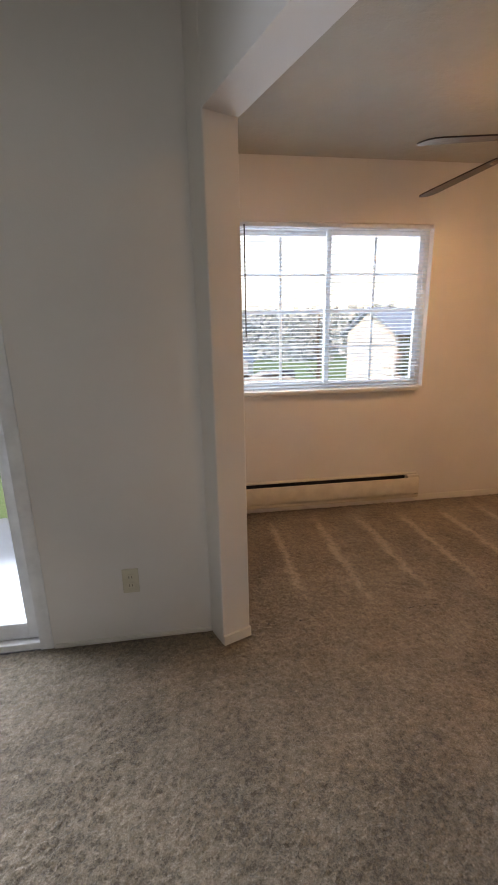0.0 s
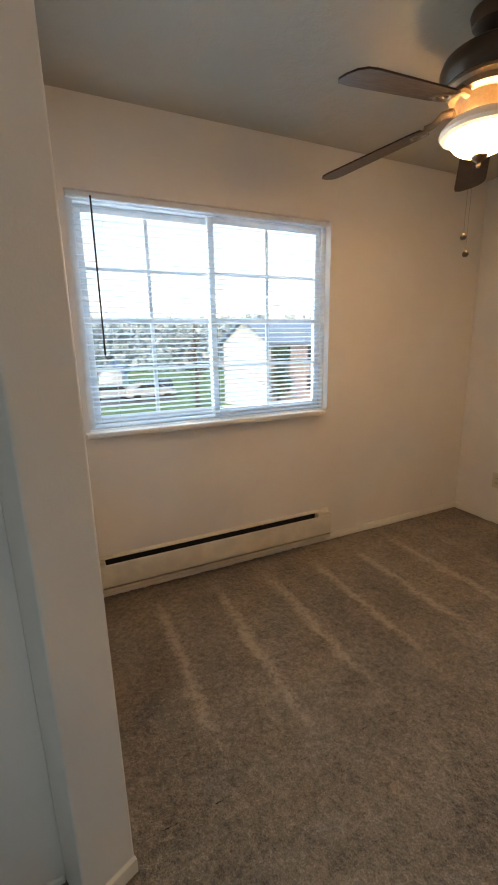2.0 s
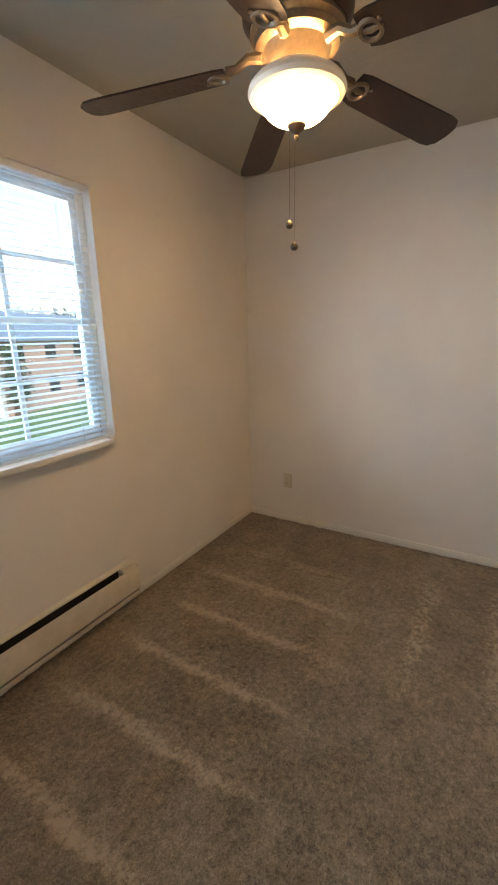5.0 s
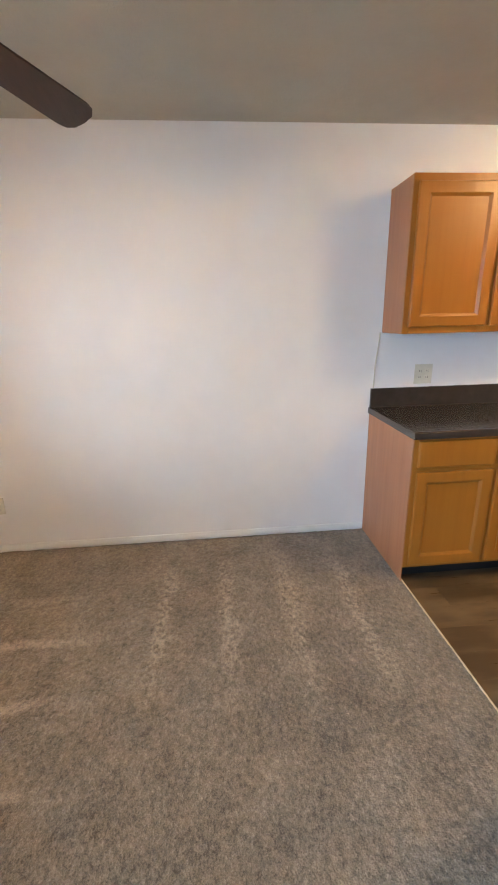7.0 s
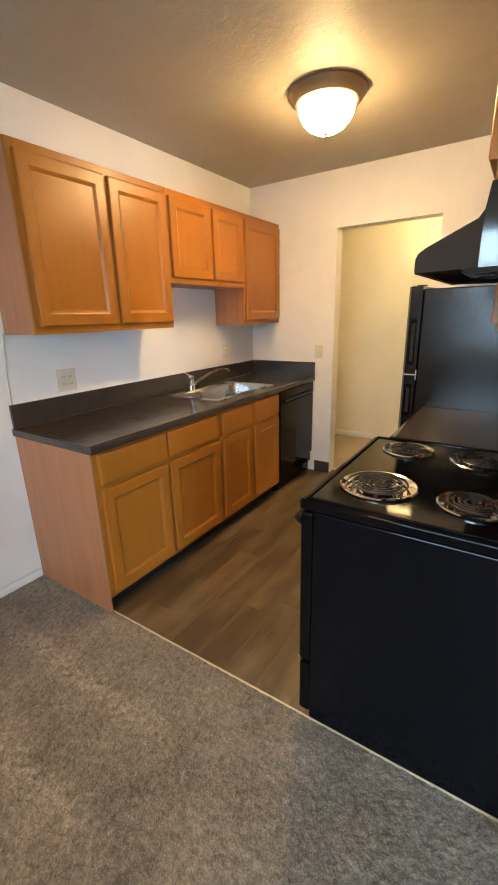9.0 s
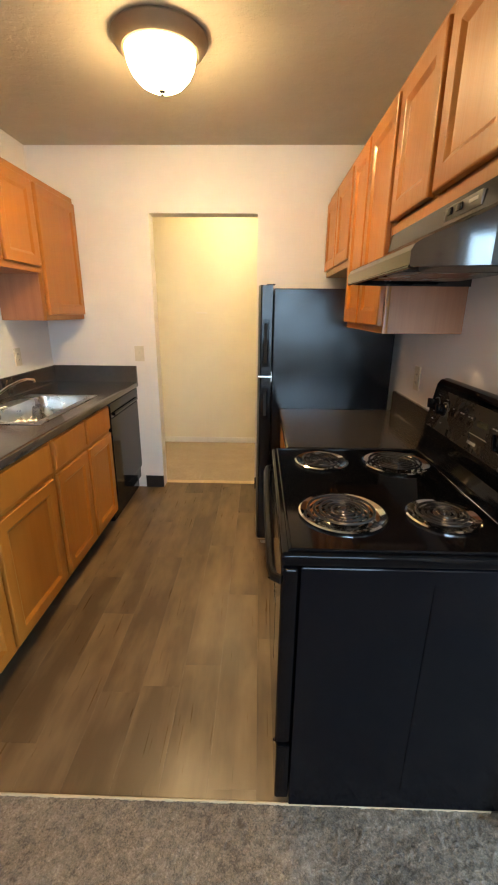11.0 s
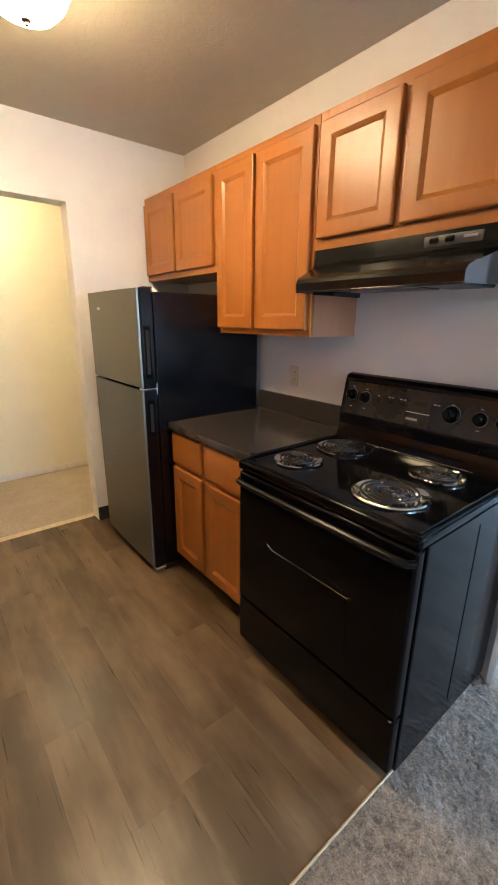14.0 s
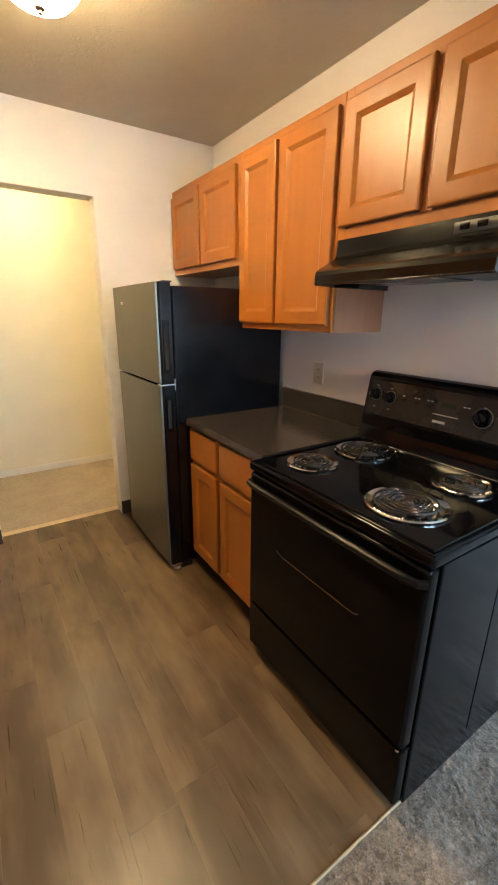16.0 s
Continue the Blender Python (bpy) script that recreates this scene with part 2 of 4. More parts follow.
M_FRIDGE = smooth_mat("grey_stainless", (0.165, 0.160, 0.142), 0.36, 0.8, 0.015, scale=2, tint=0.02)
M_DISPLAY = smooth_mat("clock_display", (0.030, 0.036, 0.022), 0.15)
M_MARK = mat("grey_print", (0.30, 0.30, 0.30), 0.5)


def plank_mat():
    m = mat("vinyl_plank", (0.1, 0.07, 0.045), 0.33)
    oi = nd(m, "ShaderNodeObjectInfo")
    g = noise_of(m, coords(m, (16, 0.9, 16)), 1.0, 6, 0.6)
    fine = noise_of(m, coords(m, (120, 4, 120)), 1.0, 3)
    cloud = noise_of(m, coords(m, (8, 2.6, 8)), 1.0, 3)
    f = mathn(m, "ADD", mathn(m, "MULTIPLY", g, 0.13), mathn(m, "MULTIPLY", fine, 0.05))
    f = mathn(m, "ADD", f, mathn(m, "MULTIPLY", cloud, 0.62))
    f = mathn(m, "ADD", f, mathn(m, "MULTIPLY", oi.outputs["Random"], 0.10))
    ln(m, ramp(m, f, [(0.36, (0.075, 0.047, 0.024)), (0.52, (0.150, 0.099, 0.053)), (0.70, (0.215, 0.151, 0.086))]), bsdf(m).inputs["Base Color"])
    ln(m, mapped(m, fine, 0.3, 0.7, 0.27, 0.42), bsdf(m).inputs["Roughness"])
    bump(m, fine, 0.15, 0.0008)
    return m


M_PLANK = plank_mat()

# ---- builders ----


def thing(name, loc, label, category, kind="", group=""):
    e = new(name)
    e.location = loc
    e.empty_display_size = 0.1
    e["at"] = loc
    return tagged(e, label, category, group, kind)


def base_of(ob):
    while ob.parent is not None:
        ob = ob.parent
    return Vector(ob.location)


def mesh_of(name, bm, material, smooth=None):
    me = bpy.data.meshes.new(name)
    if smooth is not None:
        for f in bm.faces:
            f.smooth = True
        for e in bm.edges:
            if len(e.link_faces) != 2:
                continue
            a, b = sorted(f.calc_area() for f in e.link_faces)
            if e.calc_face_angle(0) > radians(smooth) or (b > 25 * a and e.calc_face_angle(0) > 0.12):
                e.smooth = False
    bm.to_mesh(me)
    bm.free()
    me.materials.append(material)
    return me


def part(name, bm, material, parent, label="", smooth=35):
    """bm is in world metres; the part hangs under a thing or a part."""
    bmesh.ops.translate(bm, vec=-base_of(parent), verts=bm.verts)
    bmesh.ops.recalc_face_normals(bm, faces=bm.faces)
    ob = new(name, mesh_of(name, bm, material, smooth))
    ob.parent = parent
    return tagged(ob, label)


def solid(name, bm, material, label, category, kind="structure", smooth=35):
    """A one-piece thing or piece of the setting, in world metres."""
    bmesh.ops.recalc_face_normals(bm, faces=bm.faces)
    ob = new(name, mesh_of(name, bm, material, smooth))
    return tagged(ob, label, category, "", kind)


def box(x0, x1, y0, y1, z0, z1, bev=0.0, bm=None, seg=2):
    own = bmesh.new()
    r = bmesh.ops.create_cube(own, size=1)
    for v in r["verts"]:
        v.co = ((x0 + x1) / 2 + v.co.x * (x1 - x0), (y0 + y1) / 2 + v.co.y * (y1 - y0), (z0 + z1) / 2 + v.co.z * (z1 - z0))
    if bev:
        bmesh.ops.bevel(own, geom=own.edges[:], offset=bev, segments=seg, affect="EDGES", profile=0.5)
    return join(bm, own)


def join(bm, own):
    if bm is None:
        return own
    me = bpy.data.meshes.new("join")
    own.to_mesh(me)
    own.free()
    bm.from_mesh(me)
    bpy.data.meshes.remove(me)
    return bm


def prism(points, z0, z1, bm=None, bev=0.0):
    """An upright prism over a plan outline."""
    own = bmesh.new()
    lo = [own.verts.new((x, y, z0)) for x, y in points]
    hi = [own.verts.new((x, y, z1)) for x, y in points]
    own.faces.new(lo[::-1])
    own.faces.new(hi)
    n = len(points)
    for i in range(n):
        own.faces.new((lo[i], lo[(i + 1) % n], hi[(i + 1) % n], hi[i]))
    if bev:
        es = [e for e in own.edges if abs(e.verts[0].co.z - e.verts[1].co.z) > 0.01]
        bmesh.ops.bevel(own, geom=es, offset=bev, segments=3, affect="EDGES", profile=0.5)
    return join(bm, own)


def profile_y(points, y0, y1, bm=None, bev=0.0):
    """A profile in x and z drawn out along y."""
    own = bmesh.new()
    a = [own.verts.new((x, y0, z)) for x, z in points]
    b = [own.verts.new((x, y1, z)) for x, z in points]
    own.faces.new(a)
    own.faces.new(b[::-1])
    n = len(points)
    for i in range(n):
        own.faces.new((a[i], b[i], b[(i + 1) % n], a[(i + 1) % n]))
    if bev:
        bmesh.ops.bevel(own, geom=own.edges[:], offset=bev, segments=2, affect="EDGES", profile=0.5)
    return join(bm, own)


def profile_x(points, x0, x1, bm=None, bev=0.0):
    """A profile in y and z drawn out along x."""
    own = profile_y(points, x0, x1, None, bev)
    for v in own.verts:
        v.co = (v.co.y, v.co.x, v.co.z)
    return join(bm, own)


def lathe(points, cx, cy, seg=40, bm=None):
    """Radius and height pairs turned about an upright axis."""
    own = bmesh.new()
    rings = []
    for r, z in points:
        if r < 1e-5:
            rings.append([own.verts.new((cx, cy, z))])
        else:
            rings.append([own.verts.new((cx + r * math.cos(2 * math.pi * i / seg), cy + r * math.sin(2 * math.pi * i / seg), z)) for i in range(seg)])
    for a, b in zip(rings, rings[1:]):
        for i in range(seg):
            j = (i + 1) % seg
            if len(a) == 1 and len(b) > 1:
                own.faces.new((a[0], b[j], b[i]))
            elif len(b) == 1 and len(a) > 1:
                own.faces.new((a[i], a[j], b[0]))
            elif len(a) > 1:
                own.faces.new((a[i], a[j], b[j], b[i]))
    return join(bm, own)


def tube(points, r, seg=8, bm=None, closed=False):
    """A round bar along a line of points."""
    own = bmesh.new()
    pts = [Vector(p) for p in points]
    n = len(pts)
    rings = []
    up = Vector((0, 0, 1))
    for i, p in enumerate(pts):
        d = (pts[(i + 1) % n] - pts[i - 1]) if closed else (pts[min(i + 1, n - 1)] - pts[max(i - 1, 0)])
        d.normalize()
        s = d.cross(up)
        if s.length < 0.05:
            s = d.cross(Vector((1, 0, 0)))
        s.normalize()
        t = s.cross(d)
        rr = r[i] if isinstance(r, (list, tuple)) else r
        rings.append([own.verts.new(p + rr * (math.cos(2 * math.pi * k / seg) * s + math.sin(2 * math.pi * k / seg) * t)) for k in range(seg)])
    for i in range(n if closed else n - 1):
        a, b = rings[i], rings[(i + 1) % n]
        for k in range(seg):
            own.faces.new((a[k], a[(k + 1) % seg], b[(k + 1) % seg], b[k]))
    if not closed:
        own.faces.new(rings[0])
        own.faces.new(rings[-1][::-1])
    return join(bm, own)


def front(x, s, y0, y1, z0, z1, thick=0.019, rail=0.054, deep=0.010):
    """A framed cabinet front: its face looks along s * x, with a sunk panel in a moulded frame; rail 0 makes a slab with a rounded edge."""
    own = bmesh.new()

    def ring(m, d):
        return [own.verts.new((x + s * d, y, z)) for y, z in ((y0 + m, z0 + m), (y1 - m, z0 + m), (y1 - m, z1 - m), (y0 + m, z1 - m))]

    steps = [(0, 0), (0, thick - 0.005), (0.002, thick - 0.0015), (0.006, thick)]
    if rail:
        steps += [(rail, thick), (rail + 0.004, thick - 0.002), (rail + 0.016, thick - deep), (rail + 0.020, thick - deep)]
    rings = [ring(*p) for p in steps]
    own.faces.new(rings[0])
    for a, b in zip(rings, rings[1:]):
        for i in range(4):
            own.faces.new((a[i], a[(i + 1) % 4], b[(i + 1) % 4], b[i]))
    own.faces.new(rings[-1])
    return own


# ---- the large structure ----
XE, YN, YS, ZC = 3.262, 3.243, -1.862, 2.46
XW, XL, YL = 0.345, -5.0, -5.6
KW = 0.89
CARPET_EDGE = 0.455

bm = box(XL, -1.2, CARPET_EDGE, 1.965, -0.03, 0.0)
bm = box(XL, 0.75, YS, CARPET_EDGE, -0.03, 0.0, bm=bm)
bm = box(XL, 0.46, YL, YS, -0.03, 0.0, bm=bm)
solid("floor_living", bm, M_CARPET, "grey-brown cut-pile living room carpet", "carpet")


def pile(x0, x1, y0, y1, step, seed):
    """A sheet of cut pile: tuft tips at random heights, in clumps."""
    rng = np.random.default_rng(seed)
    nx, ny = int(round((x1 - x0) / step)) + 1, int(round((y1 - y0) / step)) + 1

    def soft(cell):
        cx, cy = nx // cell + 3, ny // cell + 3
        g = rng.random((cy, cx))
        u, v = np.arange(nx) / cell, np.arange(ny) / cell
        iu, iv = u.astype(int), v.astype(int)
        fu, fv = u - iu, v - iv
        fu, fv = fu * fu * (3 - 2 * fu), fv * fv * (3 - 2 * fv)
        a = g[np.ix_(iv, iu)] * (1 - fu) + g[np.ix_(iv, iu + 1)] * fu
        b = g[np.ix_(iv + 1, iu)] * (1 - fu) + g[np.ix_(iv + 1, iu + 1)] * fu
        return a * (1 - fv)[:, None] + b * fv[:, None]

    h = 0.45 * rng.random((ny, nx)) + 0.35 * soft(2) + 0.30 * soft(5) + 0.15 * soft(14)
    z = np.clip((h - h.max()) * 0.011, -0.016, 0.0)
    X, Y = np.meshgrid(np.linspace(x0, x1, nx), np.linspace(y0, y1, ny))
    X = X + (rng.random((ny, nx)) - 0.5) * step * 0.6
    Y = Y + (rng.random((ny, nx)) - 0.5) * step * 0.6
    X[:, 0], X[:, -1], Y[0], Y[-1] = x0, x1, y0, y1
    co = np.stack([X, Y, z], -1).reshape(-1, 3)
    idx = np.arange(nx * ny).reshape(ny, nx)
    quads = np.stack([idx[:-1, :-1], idx[:-1, 1:], idx[1:, 1:], idx[1:, :-1]], -1).reshape(-1, 4)
    return co, quads


ca, qa = pile(-1.2, XE, CARPET_EDGE, 1.965, 0.0052, 1)
cb, qb = pile(XW, XE, 1.965, YN, 0.0052, 2)
co, quads = np.concatenate([ca, cb]), np.concatenate([qa, qb + len(ca)])
me = bpy.data.meshes.new("floor_carpet")
me.vertices.add(len(co))
me.vertices.foreach_set("co", co.astype(np.float32).ravel())
me.loops.add(quads.size)
me.loops.foreach_set("vertex_index", quads.astype(np.int32).ravel())
me.polygons.add(len(quads))
me.polygons.foreach_set("loop_start", np.arange(0, quads.size, 4, dtype=np.int32))
me.polygons.foreach_set("use_smooth", np.ones(len(quads), dtype=bool))
me.update(calc_edges=True)
me.validate()
me.materials.append(M_CARPET)
tagged(new("floor_carpet", me), "grey-brown cut-pile carpet with vacuum tracks", "carpet", "", "structure")
floor_kitchen = solid("floor_kitchen", box(KW, XE, YS - 0.12, CARPET_EDGE, -0.05, -0.011), M_SUB, "dark wood-look vinyl plank kitchen floor", "floor")
solid("floor_hall", box(0.6, 3.4, -3.1, YS - 0.12, -0.03, 0.0), M_HCARPET, "beige carpet on the hallway floor", "carpet")
solid("subfloor", box(XL - 0.14, 3.42, YL - 0.14, 3.4, -0.25, -0.051), M_DARK, "plain slab under the floor coverings", "floor")

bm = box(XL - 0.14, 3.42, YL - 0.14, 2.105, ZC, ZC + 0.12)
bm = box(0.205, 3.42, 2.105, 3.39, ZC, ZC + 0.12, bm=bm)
solid("ceiling", bm, M_CEIL, "off-white lightly textured plaster ceiling, darkened against lamp glow", "ceiling")

WX0, WX1, WZ0, WZ1 = 0.462, 1.928, 0.932, 2.075
bm = box(XW, WX0, YN, YN + 0.14, -0.05, ZC)
bm = box(WX1, XE + 0.14, YN, YN + 0.14, -0.05, ZC, bm=bm)
bm = box(WX0, WX1, YN, YN + 0.14, -0.05, WZ0, bm=bm)
bm = box(WX0, WX1, YN, YN + 0.14, WZ1, ZC, bm=bm)
solid("wall_north", bm, M_WALL, "white painted wall around the dining window", "wall")
solid("wall_east", box(XE, XE + 0.14, YS, YN, -0.05, ZC), M_WALL, "white painted long wall of dining nook and kitchen", "wall")
DX0, DX1, DZ = 1.69, 2.452, 2.057
bm = box(0.75, DX0, YS - 0.12, YS, -0.05, ZC)
bm = box(DX1, 3.42, YS - 0.12, YS, -0.05, ZC, bm=bm)
bm = box(DX0, DX1, YS - 0.12, YS, DZ, ZC, bm=bm)
solid("wall_south", bm, M_WALL, "white painted kitchen wall with an open doorway", "wall")

UX, UY = 0.370, -0.929
PR = (0.378, 1.908)
PL = (PR[0] + 0.135 * UY, PR[1] - 0.135 * UX)
ER = (PR[0] + 1.50 * UX, PR[1] + 1.50 * UY)
EL = (PL[0] + 1.50 * UX, PL[1] + 1.50 * UY)
solid("wall_nook", prism([PL, PR, (XW, 1.995), (XW, YN + 0.14), (0.205, YN + 0.14), (0.205, 1.965)], -0.05, ZC, bev=0.006), M_WALL, "white painted wall end between living room and nook", "wall")
solid("beam", prism([PL, (PL[0] + 1.5 * UX, PL[1] + 1.5 * UY), ER, PR], 2.05, ZC), M_WALL, "white painted beam over the wide opening", "beam")
solid("wall_kitchen_west", prism([(KW, YS), (KW, 0.44), (ER[0], ER[1] - 0.02), ER, EL, (0.75, 0.44), (0.75, YS)], -0.05, ZC), M_WALL, "white painted wall behind the stove", "wall")
SX0, SX1, SZ = -2.94, -0.50, 2.06
bm = box(XL, SX0, 1.965, 2.105, -0.05, ZC)
bm = box(SX1, 0.205, 1.965, 2.105, -0.05, ZC, bm=bm)
bm = box(SX0, SX1, 1.965, 2.105, SZ, ZC, bm=bm)
solid("wall_living_north", bm, M_WALL, "white painted living room wall beside the patio door", "wall")
# Unseen closing walls, set far off and dark so less light bounces back.
solid("wall_living_south", box(XL, 0.46, YL - 0.14, YL, -0.05, ZC), M_BOUNCE_CUT, "plain unseen living room end wall, dark to cut bounce", "wall")
solid("wall_living_east", box(0.46, 0.6, YL, -3.22, -0.05, ZC), M_BOUNCE_CUT, "plain unseen living room side wall, dark to cut bounce", "wall")
solid("wall_living_west", box(XL - 0.14, XL, YL, 2.105, -0.05, ZC), M_BOUNCE_CUT, "plain unseen living room wall, dark to cut bounce", "wall")
solid("wall_hall_south", box(0.46, 3.42, -3.22, -3.1, -0.05, ZC), M_HALL, "cream painted hallway wall", "wall")
solid("wall_hall_west", box(0.46, 0.6, -3.1, YS, -0.05, ZC), M_HALL, "cream painted hallway end wall", "wall")
solid("wall_hall_east", box(3.28, 3.42, -3.1, YS - 0.12, -0.05, ZC), M_HALL, "cream painted hallway end wall", "wall")
solid("wall_hall_corner", box(0.6, 0.75, YS - 0.12, YS, -0.05, ZC), M_HALL, "cream painted wall corner", "wall")


def skirting(name, x0, x1, y0, y1, h=0.05, material=None, label="low white painted wooden baseboard"):
    return solid(name, box(x0, x1, y0, y1, 0.0, h, 0.003), material or M_TRIM, label, "baseboard")


skirting("baseboard", 1.93, XE, YN - 0.011, YN)
skirting("baseboard", XE - 0.011, XE, 0.475, YN - 0.012)
skirting("baseboard", XW, XW + 0.011, 2.0, YN - 0.08)
skirting("baseboard", -0.49, 0.205, 1.954, 1.965, 0.02)
skirting("baseboard", 0.6, 3.28, -3.1, -3.088, 0.06, label="low white baseboard along the hallway wall")
bm = prism([(PL[0] - 0.012 * UY * 0 + 0.012 * UX, PL[1] + 0.012 * UY), (PR[0] + 0.012 * UX, PR[1] + 0.012 * UY), PR, PL], 0.0, 0.045)
solid("baseboard", bm, M_TRIM, "short white baseboard on the wall end", "baseboard")
bm = box(DX1, 2.60, YS, YS + 0.006, -0.011, 0.095, 0.002)
solid("cove_base", bm, M_KICK, "black rubber cove base beside the doorway", "baseboard")
solid("cove_base", box(1.60, DX0, YS, YS + 0.006, -0.011, 0.095, 0.002), M_KICK, "black rubber cove base behind the fridge", "baseboard")
solid("cove_base", box(KW, KW + 0.006, -0.3, 0.44, -0.011, 0.095, 0.002), M_KICK, "black rubber cove base behind the stove", "baseboard")

solid("threshold_strip", profile_x([(CARPET_EDGE - 0.006, -0.009), (CARPET_EDGE + 0.002, -0.009), (CARPET_EDGE + 0.002, 0.000), (CARPET_EDGE - 0.001, 0.001), (CARPET_EDGE - 0.006, -0.004)], 0.95, 2.68), M_BRASS, "thin metal strip between carpet and vinyl", "threshold")
solid("threshold_strip", profile_x([(YS - 0.13, -0.005), (YS - 0.13, 0.004), (YS - 0.115, 0.006), (YS - 0.09, -0.008), (YS - 0.09, -0.011)], DX0, DX1), M_BRASS, "thin pale metal strip in the doorway", "threshold")

# ---- dining window ----
win = thing("window_1", ((WX0 + WX1) / 2, YN + 0.08, WZ0), "white vinyl sliding window with grids and closed sashes", "window", "structure")


def sash(x0, x1, y, xm, name):
    z0, z1 = WZ0 + 0.035, WZ1 - 0.035
    w = 0.034
    bm = box(x0, x0 + w, y, y + 0.03, z0, z1, 0.003)
    bm = box(x1 - w, x1, y, y + 0.03, z0, z1, 0.003, bm)
    bm = box(x0 + w, x1 - w, y, y + 0.03, z0, z0 + w, 0.003, bm)
    bm = box(x0 + w, x1 - w, y, y + 0.03, z1 - w, z1, 0.003, bm)
    s = part(name, bm, M_VINYLW, win)
    h = (z1 - z0 - 2 * w) / 4
    bars = [(x0 + w, x1 - w, z0 + w + k * h - 0.010, z0 + w + k * h + 0.010) for k in (1, 2, 3)]
    for a, b, c, d in bars:
        part("grid_bar", box(a, b, y + 0.010, y + 0.020, c, d, 0.002), M_VINYLW, s)
    part("grid_bar", box(xm - 0.010, xm + 0.010, y + 0.009, y + 0.021, z0 + w, z1 - w, 0.002), M_VINYLW, s)
    g = part("pane", box(x0 + w, x1 - w, y + 0.013, y + 0.017, z0 + w, z1 - w), M_GLASS, s, smooth=None)
    g.visible_shadow = False


bm = box(WX0, WX0 + 0.035, YN + 0.05, YN + 0.14, WZ0, WZ1, 0.003)
bm = box(WX1 - 0.035, WX1, YN + 0.05, YN + 0.14, WZ0, WZ1, 0.003, bm)
bm = box(WX0 + 0.035, WX1 - 0.035, YN + 0.05, YN + 0.14, WZ0, WZ0 + 0.035, 0.003, bm)
bm = box(WX0 + 0.035, WX1 - 0.035, YN + 0.05, YN + 0.14, WZ1 - 0.035, WZ1, 0.003, bm)
part("window_frame", bm, M_VINYLW, win)
XM = 1.185
sash(WX0 + 0.035, XM + 0.02, YN + 0.095, 0.842, "sash")
sash(XM - 0.02, WX1 - 0.035, YN + 0.06, 1.528, "sash")
bm = box(0.438, 1.875, YN - 0.055, YN - 0.001, WZ0 - 0.012, WZ0 + 0.016, 0.006)
bm = box(WX0 + 0.001, WX1 - 0.001, YN + 0.001, YN + 0.05, WZ0 + 0.001, WZ0 + 0.015, 0.0, bm)
solid("window_sill", bm, M_TRIM, "white painted window sill with rounded nose", "sill")

blind = thing("window_blind", (1.19, YN + 0.03, WZ1), "white vinyl mini blind lowered with open slats", "blind")
part("head_rail", box(WX0 + 0.004, WX1 - 0.004, YN + 0.012, YN + 0.042, WZ1 - 0.028, WZ1 - 0.002, 0.003), M_RAIL, blind)
part("bottom_rail", box(WX0 + 0.006, WX1 - 0.006, YN + 0.016, YN + 0.038, WZ0 + 0.006, WZ0 + 0.018, 0.003), M_RAIL, blind)
NSL = 42
first = None
for i in range(NSL):
    z = WZ0 + 0.034 + i * (WZ1 - WZ0 - 0.075) / (NSL - 1)
    if first is None:
        own = bmesh.new()
        rows_ = []
        for k in range(5):
            a = (k - 2) / 2
            rows_.append([own.verts.new((x, YN + 0.027 + a * 0.0115, z + 0.0022 * (1 - a * a) + a * 0.0035)) for x in (WX0 + 0.026, WX1 - 0.026)])
        for a, b in zip(rows_, rows_[1:]):
            own.faces.new((a[0], a[1], b[1], b[0]))
        top = bmesh.ops.solidify(own, geom=own.faces[:], thickness=0.0007)
        first = part("slat", own, M_SLAT, blind, smooth=60)
        z_first = z
    else:
        s = new("slat", first.data)
        s.parent = blind
        s.location = (0, 0, z - z_first)
for x in (0.62, 1.19, 1.76):
    part("ladder_cord", tube([(x, YN + 0.0145, WZ0 + 0.01), (x, YN + 0.0145, WZ1 - 0.02)], 0.0009, 5), M_SLAT, blind)
part("tilt_wand", tube([(0.575, YN + 0.004, WZ1 - 0.02), (0.572, YN - 0.004, 1.33)], 0.0042, 8), M_DARK, blind, "thin dark plastic tilt wand")

# ---- baseboard heater ----
HX0, HX1 = 0.36, 1.94
heater = thing("baseboard_heater", ((HX0 + HX1) / 2, YN - 0.03, 0.0), "cream enamelled electric baseboard heater under the window", "heater")
part("back_panel", box(HX0, HX1, YN - 0.012, YN, 0.03, 0.235, 0.002), M_HEAT, heater)
part("front_cover", profile_x([(YN - 0.066, 0.075), (YN - 0.068, 0.085), (YN - 0.066, 0.194), (YN - 0.060, 0.204), (YN - 0.056, 0.204), (YN - 0.061, 0.191), (YN - 0.062, 0.08)], HX0 + 0.002, HX1 - 0.004), M_HEAT, heater)
part("top_hood", profile_x([(YN - 0.012, 0.238), (YN - 0.012, 0.233), (YN - 0.024, 0.228), (YN - 0.027, 0.222), (YN - 0.030, 0.224), (YN - 0.027, 0.232)], HX0, HX1), M_HEAT, heater)
part("lower_lip", profile_x([(YN - 0.012, 0.034), (YN - 0.055, 0.034), (YN - 0.060, 0.044), (YN - 0.058, 0.058), (YN - 0.055, 0.058), (YN - 0.052, 0.040), (YN - 0.012, 0.040)], HX0, HX1 - 0.002), M_HEAT, heater)
part("end_cap", box(HX0, HX0 + 0.10, YN - 0.064, YN - 0.012, 0.190, 0.218, 0.003), M_HEAT, heater)
part("end_cap", box(HX1 - 0.10, HX1 - 0.0035, YN - 0.055, YN - 0.012, 0.190, 0.224, 0.003), M_HEAT, heater)
part("end_cap", box(HX1 - 0.0034, HX1, YN - 0.06, YN - 0.012, 0.040, 0.214, 0.001), M_HEAT, heater)
